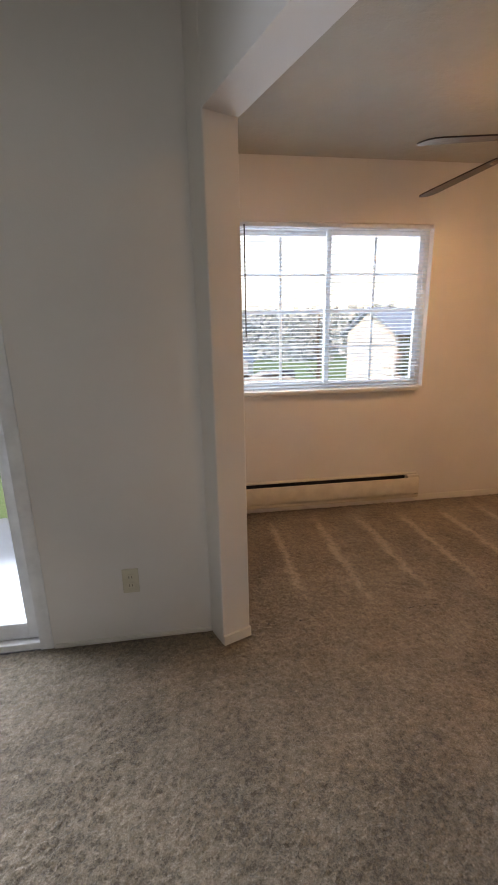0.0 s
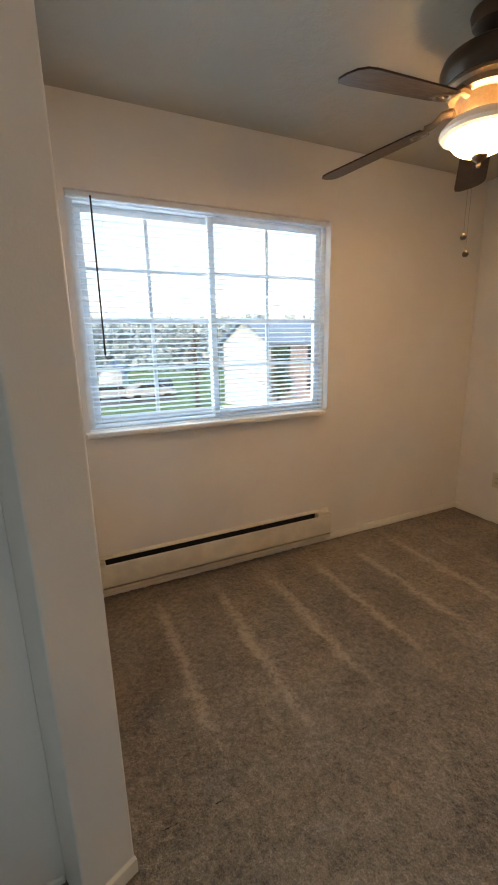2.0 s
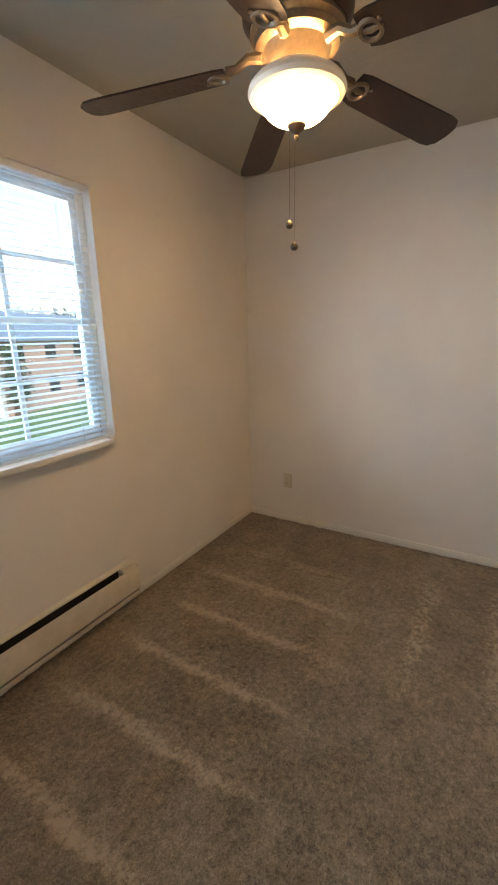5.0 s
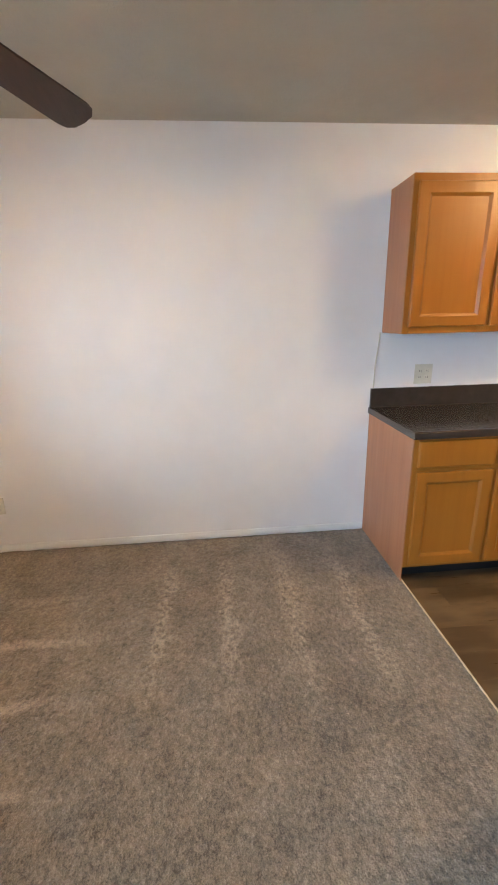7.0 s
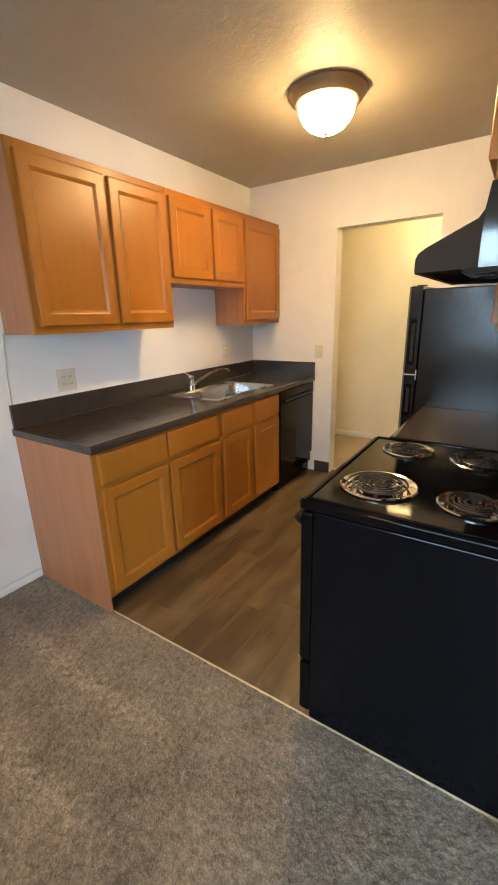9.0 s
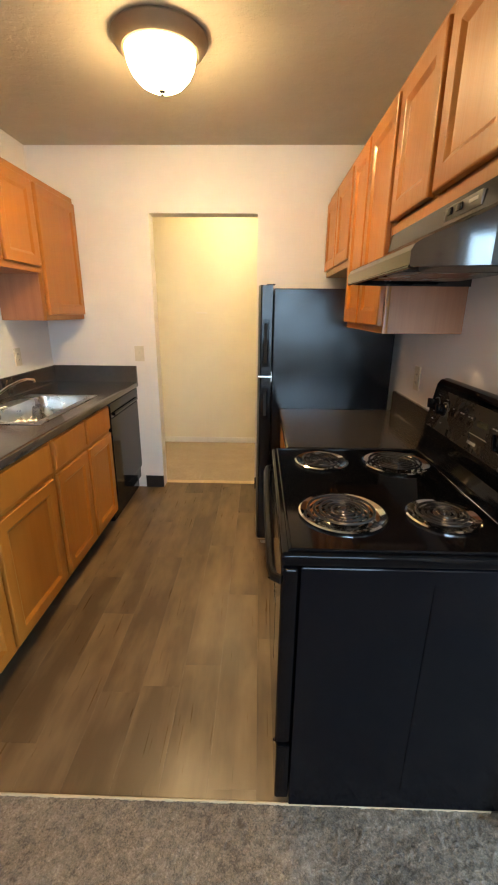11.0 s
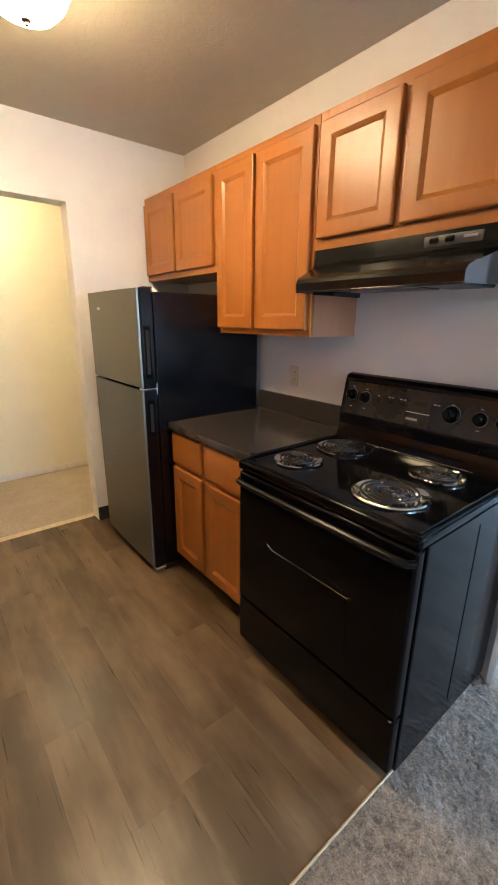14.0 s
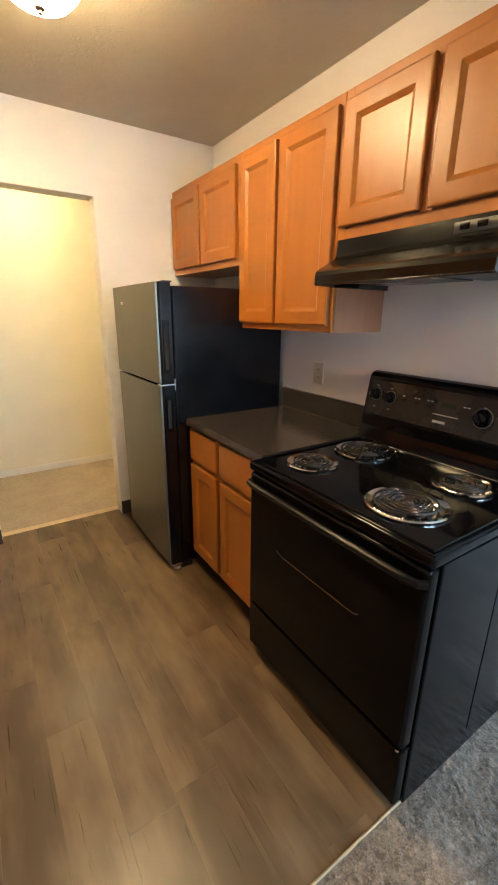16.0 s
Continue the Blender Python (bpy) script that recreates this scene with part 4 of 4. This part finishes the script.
        arms = tube([(x, y, zc + 0.005), (x + (r - 0.02) * math.cos(a), y + (r - 0.02) * math.sin(a), zc + 0.005)], 0.003, 6, arms)
    part("coil_support", arms, M_CHROME, b)
    part("medallion", lathe([(0.0, zc + 0.0165), (0.010, zc + 0.0165), (0.012, zc + 0.012), (0.0, zc + 0.012)], x, y, 16), M_COIL, b)


burner(1.425, -0.150, 0.092, False)
burner(1.150, -0.140, 0.115, True)
burner(1.425, 0.262, 0.115, True)
burner(1.150, 0.272, 0.092, False)
part("rear_ledge", profile_y([(0.985, 0.850), (1.020, ZT - 0.002), (1.008, 0.925), (0.985, 0.975)], SY0 + 0.004, SY1 - 0.004), M_BLACK, stove)
part("rear_trim", tube([(1.024, -0.12, ZT), (1.024, 0.34, ZT)], 0.0012, 6), M_CHROME, stove, "thin bright trim line")
part("backguard", profile_y([(0.912, 0.80), (0.990, 0.80), (1.002, 0.985), (0.972, 1.155), (0.960, 1.172), (0.935, 1.178), (0.912, 1.172)], SY0, SY1, bev=0.006), M_BLACK, stove, "black control backguard")
LEAN_X = (0.972 - 1.002) / (1.155 - 0.985)


def on_guard(z):
    return 1.002 + (z - 0.985) * LEAN_X


def knob(y, z, r):
    own = lathe([(0.0, 0.030), (r * 0.55, 0.030), (r * 0.72, 0.026), (r * 0.78, 0.008), (r, 0.004), (r, 0.0), (0.0, 0.0)], 0, 0, 24)
    own = box(-r * 0.72, r * 0.72, -0.004, 0.004, 0.024, 0.036, 0.002, own)
    tip = math.atan(LEAN_X)
    bmesh.ops.transform(own, matrix=Matrix.Translation((on_guard(z) + 0.001, y, z)) @ Matrix.Rotation(radians(90) + tip, 4, "Y") @ Matrix.Rotation(0.5, 4, "Z"), verts=own.verts)
    k = part("knob", own, M_BLACK, stove, "black control knob")
    rg = lathe([(r + 0.003, 0.0005), (r + 0.003, 0.002), (r, 0.003), (r, 0.0005)], 0, 0, 24)
    bmesh.ops.transform(rg, matrix=Matrix.Translation((on_guard(z) + 0.001, y, z)) @ Matrix.Rotation(radians(90) + tip, 4, "Y"), verts=rg.verts)
    part("knob_ring", rg, M_GREYP, k, "thin metal ring")
    mk = box(-0.001, 0.001, -0.006, 0.006, 0, 0.0006)
    bmesh.ops.transform(mk, matrix=Matrix.Translation((on_guard(z + 0.035) + 0.0006, y, z + 0.036)) @ Matrix.Rotation(radians(90) + tip, 4, "Y"), verts=mk.verts)
    part("mark", mk, M_MARK, k, smooth=None)


for y, z, r in ((-0.245, 1.085, 0.025), (-0.172, 1.080, 0.025), (0.215, 1.072, 0.032), (0.318, 1.072, 0.025), (0.398, 1.072, 0.025)):
    knob(y, z, r)


def guard_bar(name, y0, y1, z0, z1, material, parent=None, d=0.0012):
    own = bmesh.new()
    a = [(on_guard(z) + e, y, z) for e in (0, d) for y, z in ((y0, z0), (y1, z0), (y1, z1), (y0, z1))]
    vs = [own.verts.new(p) for p in a]
    for f in ((0, 1, 2, 3), (4, 5, 6, 7), (0, 1, 5, 4), (1, 2, 6, 5), (2, 3, 7, 6), (3, 0, 4, 7)):
        own.faces.new([vs[i] for i in f])
    part(name, own, material, stove, smooth=None)


# Added slab; its brown base imitates warm cabinets reflected in the backguard.
M_PANEL = smooth_mat("satin_brown_sheen", (0.012, 0.008, 0.005), 0.27, vary=0.04, spec=0.42)
guard_bar("control_panel", SY0 + 0.022, SY1 - 0.022, 0.998, 1.142, M_PANEL, d=0.0006)
guard_bar("clock_display", 0.055, 0.115, 1.082, 1.100, M_DISPLAY)
guard_bar("trim_line", 0.030, 0.130, 1.052, 1.055, M_STEEL)
guard_bar("badge", 0.035, 0.085, 1.022, 1.031, M_MARK)
for y in (-0.115, -0.06, -0.045, -0.005, 0.012, 0.14, 0.155):
    guard_bar("mark", y, y + 0.010, 1.095, 1.099, M_MARK)
for y in (-0.251, -0.178, 0.312, 0.392):
    guard_bar("mark", y, y + 0.012, 1.030, 1.033, M_MARK)
for y in (-0.115, -0.055, 0.0):
    guard_bar("button", y, y + 0.018, 1.072, 1.084, M_BLACKSIDE)
oven = part("oven_door", box(SF - 0.034, SF + 0.010, SY0 + 0.006, SY1 - 0.006, 0.262, 0.836, 0.010, seg=3), M_BLACK, stove, "glossy black oven door")
hy0, hy1 = SY0 + 0.012, SY1 - 0.012
part("handle", tube([(SF + 0.008, hy0, 0.800), (SF + 0.026, hy0 + 0.012, 0.800), (SF + 0.033, hy0 + 0.05, 0.800), (SF + 0.036, (hy0 + hy1) / 2, 0.800), (SF + 0.033, hy1 - 0.05, 0.800), (SF + 0.026, hy1 - 0.012, 0.800), (SF + 0.008, hy1, 0.800)], 0.012, 10), M_SATIN, oven)
part("window_trim", tube([(SF + 0.0105, -0.115, 0.588), (SF + 0.0115, -0.09, 0.575), (SF + 0.0115, 0.26, 0.575), (SF + 0.0105, 0.275, 0.585)], 0.0014, 6), M_CHROME, oven, "thin bright trim line")
part("window", box(SF + 0.0095, SF + 0.0108, -0.10, 0.265, 0.36, 0.572), M_BLACK, oven)
drawer = part("drawer", box(SF - 0.034, SF + 0.006, SY0 + 0.006, SY1 - 0.006, 0.040, 0.252, 0.006), M_BLACK, stove, "black storage drawer")
part("latch", lathe([(0.0, 0.262), (0.006, 0.262), (0.006, 0.255), (0.0, 0.255)], SF + 0.010, SY1 - 0.018, 10), M_CHROME, drawer)
part("latch", lathe([(0.0, 0.262), (0.006, 0.262), (0.006, 0.255), (0.0, 0.255)], SF + 0.010, SY0 + 0.018, 10), M_CHROME, drawer)

# ---- range hood ----
HY0, HY1, NX = -0.322, 0.406, 1.207
hood = thing("range_hood", (1.1, 0.03, 1.51), "glossy black under-cabinet range hood", "range hood")
prof = [(KW + 0.004, 1.675), (1.200, 1.675), (NX, 1.622), (1.218, 1.608), (1.328, 1.563), (1.345, 1.553), (1.352, 1.540), (1.352, 1.512), (1.344, 1.512), (1.344, 1.532), (1.310, 1.536), (KW + 0.004, 1.536)]


def nose(bm):
    """The front of the hood narrows towards its lip and leans in below."""
    for v in bm.verts:
        f = max(0.0, v.co.x - NX) * 0.33
        v.co.y += f if v.co.y < 0.03 else -f
    return bm


part("shell", nose(profile_y(prof, HY0 + 0.003, HY1 - 0.003)), M_HOOD, hood, smooth=None)
for y0, y1 in ((HY1 - 0.0025, HY1), (HY0, HY0 + 0.0025)):
    part("side_panel", profile_y([(KW + 0.004, 1.675), (1.200, 1.675), (NX, 1.622), (NX, 1.508), (KW + 0.004, 1.508)], y0, y1), M_GLOSS, hood, "glossy black end panel", smooth=None)
    part("nose_panel", nose(profile_y([(NX + 0.0005, 1.622)] + prof[3:8] + [(1.348, 1.508), (NX + 0.0005, 1.508)], y0, y1)), M_GLOSS, hood, "glossy black tapered end", smooth=None)
part("lip", nose(box(1.343, 1.3525, HY0 + 0.003, HY1 - 0.003, 1.506, 1.5115, 0.002)), M_HOOD, hood)
part("filter", box(0.98, 1.28, -0.24, 0.10, 1.520, 1.5355, 0.003), M_COIL, hood, "dark metal grease filter")
part("lamp_lens", box(1.0, 1.26, 0.15, 0.30, 1.516, 1.5355, 0.006), M_GREYP, hood, "grey plastic lamp cover")
part("crease", tube([(1.210, HY0 + 0.05, 1.614), (1.210, HY1 - 0.05, 1.614)], 0.003, 6), M_HOOD, hood)
ctl = part("control_plate", box(1.2000, 1.2080, 0.145, 0.325, 1.632, 1.662, 0.0015), M_GREYP, hood, "small grey control plate")
for y in (0.18, 0.23):
    part("switch", box(1.2085, 1.214, y - 0.014, y + 0.014, 1.640, 1.656, 0.002), M_BLACK, ctl)
part("badge", box(1.2085, 1.2095, 0.27, 0.31, 1.646, 1.653), M_MARK, ctl)

# ---- fridge ----
FY0, FY1 = -1.702, -1.002
fridge = thing("refrigerator", (1.30, -1.35, 0.0), "two-door top-freezer fridge, grey front and black sides", "refrigerator")
part("cabinet", box(0.93, 1.592, FY0 + 0.004, FY1 - 0.002, 0.03, 1.533, 0.006), M_FRSIDE, fridge, "black textured steel sides")
part("base_grille", box(1.53, 1.60, FY0 + 0.01, FY1 - 0.008, -0.005, 0.036, 0.003), M_KICK, fridge)


def fridge_door(z0, z1):
    """A grey front skin on a black door body."""
    bodyb = prism([(1.598, FY0 + 0.002), (1.657, FY0 + 0.002), (1.661, FY0 + 0.008), (1.661, FY1 - 0.014), (1.653, FY1 - 0.002), (1.598, FY1 - 0.002)], z0, z1)
    d = part("door", bodyb, M_FRSIDE, fridge, "black door body")
    part("front_skin", prism([(1.6615, FY0 + 0.003), (1.6695, FY0 + 0.005), (1.675, FY0 + 0.2), (1.675, FY1 - 0.2), (1.6705, FY1 - 0.012), (1.6615, FY1 - 0.010)], z0 + 0.001, z1 - 0.001), M_FRIDGE, d, "grey stainless-look front", smooth=50)
    return d


upper = fridge_door(1.072, 1.548)
lower = fridge_door(0.040, 1.058)


def pocket(d, z0, z1):
    own = prism([(1.613, FY1 - 0.003), (1.617, FY1 + 0.001), (1.645, FY1 + 0.001), (1.649, FY1 - 0.003)], z0, z1)
    part("handle", own, M_BLACK, d, "tall recessed grip")
    # Raised near-black block paints the shade of the grip's hollow.
    part("handle_cavity", box(1.621, 1.641, FY1 - 0.004, FY1 + 0.0018, z0 + 0.02, z1 - 0.02, 0.003), M_DARK, d)


pocket(upper, 1.12, 1.375)
pocket(lower, 0.82, 1.01)
hinge = part("hinge", box(1.590, 1.668, FY1 - 0.05, FY1 + 0.003, 1.0595, 1.0705, 0.002), M_CHROME, fridge, "bright metal middle hinge")
part("hinge_pin", box(1.591, 1.599, FY1 - 0.002, FY1 + 0.005, 1.036, 1.095, 0.002), M_CHROME, fridge)
part("hinge", box(1.600, 1.660, FY1 - 0.06, FY1 + 0.004, 0.020, 0.038, 0.003), M_CHROME, fridge)
part("hinge_cover", box(1.585, 1.632, FY1 - 0.06, FY1 - 0.012, 1.5485, 1.5545, 0.002), M_KICK, fridge)
part("leveling_foot", lathe([(0.0, 0.03), (0.018, 0.03), (0.022, -0.010), (0.0, -0.010)], 1.62, FY1 - 0.03, 12), M_STEEL, fridge)
part("badge", box(1.6735, 1.6755, -1.545, -1.505, 1.452, 1.466, 0.0008), M_STEEL, upper)

# ---- patio door ----
pd = thing("door_1", (-1.72, 2.0, 0.0), "white vinyl sliding patio door, closed", "patio door", "structure")
bm = box(SX0, SX0 + 0.055, 1.975, 2.10, 0.0, SZ, 0.004)
bm = box(SX1 - 0.055, SX1, 1.958, 2.10, 0.0, SZ, 0.004, bm)
bm = box(SX0 + 0.055, SX1 - 0.055, 1.975, 2.10, SZ - 0.05, SZ, 0.004, bm)
bm = box(SX0 + 0.055, SX1 - 0.055, 1.965, 2.10, 0.0, 0.035, 0.004, bm)
part("door_frame", bm, M_VINYLW, pd)
xm = (SX0 + SX1) / 2
for x0, x1, y in ((xm - 0.03, SX1 - 0.055, 2.0), (SX0 + 0.055, xm + 0.03, 2.045)):
    w = 0.058
    bm = box(x0, x0 + w, y, y + 0.04, 0.036, SZ - 0.051, 0.004)
    bm = box(x1 - w, x1, y, y + 0.04, 0.036, SZ - 0.051, 0.004, bm)
    bm = box(x0 + w, x1 - w, y, y + 0.04, 0.036, 0.115, 0.004, bm)
    bm = box(x0 + w, x1 - w, y, y + 0.04, SZ - 0.125, SZ - 0.051, 0.004, bm)
    leaf = part("door_panel", bm, M_VINYLW, pd)
    gl = part("pane", box(x0 + w, x1 - w, y + 0.016, y + 0.022, 0.115, SZ - 0.125), M_GLASS, leaf, smooth=None)
    gl.visible_shadow = False

# ---- outside ----
GZ = -3.0
M_GRASS = smooth_mat("lawn", (0.10, 0.20, 0.085), 0.9, scale=0.5)
M_CONC = smooth_mat("balcony_concrete", (0.42, 0.42, 0.42), 0.8, scale=5)
M_ASPH = smooth_mat("asphalt", (0.11, 0.11, 0.12), 0.8, scale=2)
M_SIDING = smooth_mat("pale_siding", (0.52, 0.55, 0.62), 0.6)
M_SIDING2 = smooth_mat("tan_pink_siding", (0.38, 0.28, 0.27), 0.6)
M_ROOF = smooth_mat("blue_grey_shingle", (0.15, 0.23, 0.37), 0.8, scale=3)
M_LEAF = smooth_mat("evergreen_leaf", (0.06, 0.095, 0.06), 0.8, scale=1)
# Haze over the distant hill is mixed into this pale blue-grey.
M_WOODS = smooth_mat("hazed_foliage", (0.27, 0.35, 0.41), 0.9, scale=0.3)
M_BARK = smooth_mat("bark", (0.08, 0.06, 0.05), 0.9)
M_CAR = smooth_mat("white_car_paint", (0.33, 0.35, 0.38), 0.25)
M_CARD = smooth_mat("dark_car_paint", (0.03, 0.035, 0.05), 0.25)
solid("ground", box(-700, 700, -700, 700, GZ - 0.3, GZ), M_GRASS, "green lawn reaching the horizon", "ground")
solid("road", box(-12, 9.4, 33, 46, GZ, GZ + 0.02), M_ASPH, "grey asphalt parking lot", "road")
balcony = solid("balcony_floor", box(-3.4, 0.2, 2.106, 3.6, -0.16, -0.04, 0.006), M_CONC, "pale concrete balcony floor", "balcony")


def house(name, a, b, length, z_eave, z_ridge, wallm, wall2, label):
    """Gable end from a to b in plan, drawn out to the far side."""
    a, b = Vector((*a, 0)), Vector((*b, 0))
    u = (b - a).normalized()
    w = Vector((-u.y, u.x, 0))
    th = thing(name, ((a + b) / 2 + w * length / 2 + Vector((0, 0, GZ)))[:], label, "house")
    mid = (a + b) / 2

    def quad_prism(pts, d0, d1):
        own = bmesh.new()
        lo = [own.verts.new(p + w * d0) for p in pts]
        hi = [own.verts.new(p + w * d1) for p in pts]
        own.faces.new(lo)
        own.faces.new(hi[::-1])
        for i in range(len(pts)):
            j = (i + 1) % len(pts)
            own.faces.new((lo[i], lo[j], hi[j], hi[i]))
        return own

    def at(p, z):
        return Vector((p.x, p.y, z))
    part("gable_wall", quad_prism([at(a, GZ), at(b, GZ), at(b, z_eave), at(mid, z_ridge), at(a, z_eave)], 0, 0.25), wallm, th)
    part("side_wall", quad_prism([at(a, GZ), at(b, GZ), at(b, z_eave), at(mid, z_ridge - 0.05), at(a, z_eave)], 0.26, length), wall2, th)
    over = u * 0.35
    rise = (z_ridge - z_eave) / ((b - a).length / 2) * 0.35
    for p, sgn in ((a, -1), (b, 1)):
        e = p + over * sgn
        part("roof", quad_prism([at(mid, z_ridge + 0.02), at(e, z_eave - rise + 0.02), at(e, z_eave - rise + 0.2), at(mid, z_ridge + 0.22)], -0.35, length + 0.35), M_ROOF, th)
    n = int(length // 3)
    for k in range(n):
        for zz in (GZ + 1.0, GZ + 3.2):
            if zz + 1.1 > z_eave:
                continue
            d = 1.2 + k * 3.0
            c = b + w * d
            own = quad_prism([at(b + u * 0.001, zz), at(b + u * 0.04, zz), at(b + u * 0.04, zz + 1.0), at(b + u * 0.001, zz + 1.0)], d, d + 1.0)
            part("window", own, M_CARD, th)
    return th


house("house", (11.9, 30.3), (13.4, 25.9), 11.0, 1.55, 3.0, M_SIDING, M_SIDING2, "two-storey gabled house with pale end wall")
house("house", (4.3, 47.0), (6.6, 46.4), 6.0, -1.2, -0.3, M_SIDING, M_SIDING, "small distant white gabled house")


def car(x, y, yaw, paintm, label):
    th = thing("parked_car", (x, y, GZ + 0.02), label, "car")
    own = profile_y([(-2.1, 0.3), (2.1, 0.3), (2.15, 0.7), (1.3, 0.88), (0.7, 1.38), (-0.9, 1.40), (-1.7, 0.95), (-2.1, 0.85)], -0.85, 0.85, bev=0.06)
    glassb = profile_y([(0.66, 1.30), (1.12, 0.93), (-1.45, 0.96), (-0.85, 1.32)], -0.858, 0.858)
    wheels = []
    for wx in (-1.3, 1.3):
        for wy in (-0.78, 0.78):
            q = lathe([(0.0, -0.1), (0.3, -0.1), (0.32, -0.06), (0.32, 0.06), (0.3, 0.1), (0.0, 0.1)], 0, 0, 16)
            bmesh.ops.transform(q, matrix=Matrix.Translation((wx, wy, 0.32)) @ Matrix.Rotation(radians(90), 4, "X"), verts=q.verts)
            wheels.append(q)
    mm = Matrix.Translation((x, y, GZ + 0.02)) @ Matrix.Rotation(radians(yaw), 4, "Z")
    for nm, q, mt in [("body", own, paintm), ("windows", glassb, M_DARK)] + [("wheel", q, M_DARK) for q in wheels]:
        bmesh.ops.transform(q, matrix=mm, verts=q.verts)
        part(nm, q, mt, th)


car(4.2, 37.0, 10, M_CAR, "white parked car on the asphalt lot")
car(7.4, 36.5, 5, M_CAR, "pale parked car on the asphalt lot")
car(9.0, 38.5, 80, M_CARD, "dark parked car on the asphalt lot")


def tree(x, y, h, spread, bare, label, seed):
    rnd = random.Random(seed)
    th = thing("tree", (x, y, GZ), label, "tree")
    trunk = tube([(x, y, GZ), (x + 0.05, y, GZ + h * 0.35), (x - 0.04, y, GZ + h * 0.7), (x, y, GZ + h * 0.97)], [0.16, 0.12, 0.07, 0.02], 8)
    tips = []
    for k in range(26):
        f = rnd.uniform(0.25, 0.95)
        a = rnd.uniform(0, 2 * math.pi)
        r = spread * (1.05 - f) * (1.0 if not bare else 0.9) * rnd.uniform(0.7, 1.1)
        z = GZ + h * f
        e = (x + r * math.cos(a), y + r * math.sin(a), z + (0.35 * r if bare else -0.1 * r))
        mdp = (x + r * 0.5 * math.cos(a), y + r * 0.5 * math.sin(a), z + (0.2 * r if bare else 0.0))
        trunk = tube([(x, y, z - 0.2), mdp, e], [0.05, 0.03, 0.008], 5, trunk)
        tips += [mdp, e]
        if bare:
            for q in range(3):
                g2 = (e[0] + rnd.uniform(-0.4, 0.4), e[1] + rnd.uniform(-0.4, 0.4), e[2] + rnd.uniform(0.1, 0.6))
                trunk = tube([mdp, g2], [0.02, 0.005], 4, trunk)
    part("trunk", trunk, M_BARK, th)
    if not bare:
        vs, fs = [], []
        for px, py, pz in tips:
            for q in range(60):
                c = Vector((px + rnd.gauss(0, 0.28), py + rnd.gauss(0, 0.28), pz + rnd.gauss(0, 0.18)))
                d1 = Vector((rnd.uniform(-1, 1), rnd.uniform(-1, 1), rnd.uniform(-0.6, 0.2))).normalized() * 0.16
                d2 = Vector((rnd.uniform(-1, 1), rnd.uniform(-1, 1), rnd.uniform(-1, 1))).normalized() * 0.07
                i = len(vs)
                vs += [c - d2, c + d1, c + d2]
                fs.append((i, i + 1, i + 2))
        me = bpy.data.meshes.new("crown")
        me.from_pydata([Vector(v) - Vector((x, y, GZ)) for v in vs], [], fs)
        me.materials.append(M_LEAF)
        ob = new("crown", me)
        ob.parent = th


tree(1.9, 40.0, 8.5, 2.6, False, "tall dark conifer beyond the lawn", 3)
tree(9.4, 29.5, 6.2, 1.6, True, "small bare tree beside the house", 5)
tree(14.2, 26.0, 4.2, 1.2, False, "small evergreen beside the house wall", 8)


def far_woods():
    rnd = random.Random(11)
    vs, fs = [], []
    for k in range(620):
        ang = radians(rnd.uniform(-35, 60))
        d = rnd.uniform(75, 170)
        cx, cy = d * math.sin(ang), d * math.cos(ang)
        h = rnd.uniform(6.0, 9.5) + (d - 75) * 0.06
        for q in range(70):
            f = rnd.random()
            r = (1 - f * 0.8) * 3.2 * rnd.random() ** 0.5
            a = rnd.uniform(0, 6.283)
            c = Vector((cx + r * math.cos(a), cy + r * math.sin(a), GZ + h * f))
            d1 = Vector((rnd.uniform(-1, 1), rnd.uniform(-1, 1), rnd.uniform(-1, 1))).normalized() * 1.1
            d2 = Vector((rnd.uniform(-1, 1), rnd.uniform(-1, 1), rnd.uniform(-1, 1))).normalized() * 0.8
            i = len(vs)
            vs += [c - d2, c + d1, c + d2]
            fs.append((i, i + 1, i + 2))
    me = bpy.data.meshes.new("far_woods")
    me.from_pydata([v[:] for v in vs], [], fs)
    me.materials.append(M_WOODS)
    tagged(new("far_woods", me), "distant wooded hillside, pale blue-grey with painted haze", "woods", "", "stuff")


far_woods()

# ---- vinyl planks ----
PW, PLN = 0.152, 0.92
rnd = random.Random(4)
mesh_cache = {}
x = KW + 0.003
while x < XE - 0.01:
    w = min(PW, XE - x)
    y = YS - 0.118 - rnd.uniform(0, 0.9)
    while y < CARPET_EDGE - 0.012:
        y0, y1 = max(y, YS - 0.118), min(y + PLN, CARPET_EDGE - 0.004)
        if y1 - y0 > 0.02:
            key = (round(w, 3), round(y1 - y0, 3))
            if key not in mesh_cache:
                mesh_cache[key] = mesh_of("plank", box(-w / 2 + 0.0001, w / 2 - 0.0001, -(y1 - y0) / 2 + 0.0001, (y1 - y0) / 2 - 0.0001, -0.004, 0.0, 0.00025, seg=1), M_PLANK)
            p = new("plank", mesh_cache[key])
            p.parent = floor_kitchen
            p.location = (x + w / 2, (y0 + y1) / 2, -0.0065)
        y += PLN
    x += PW
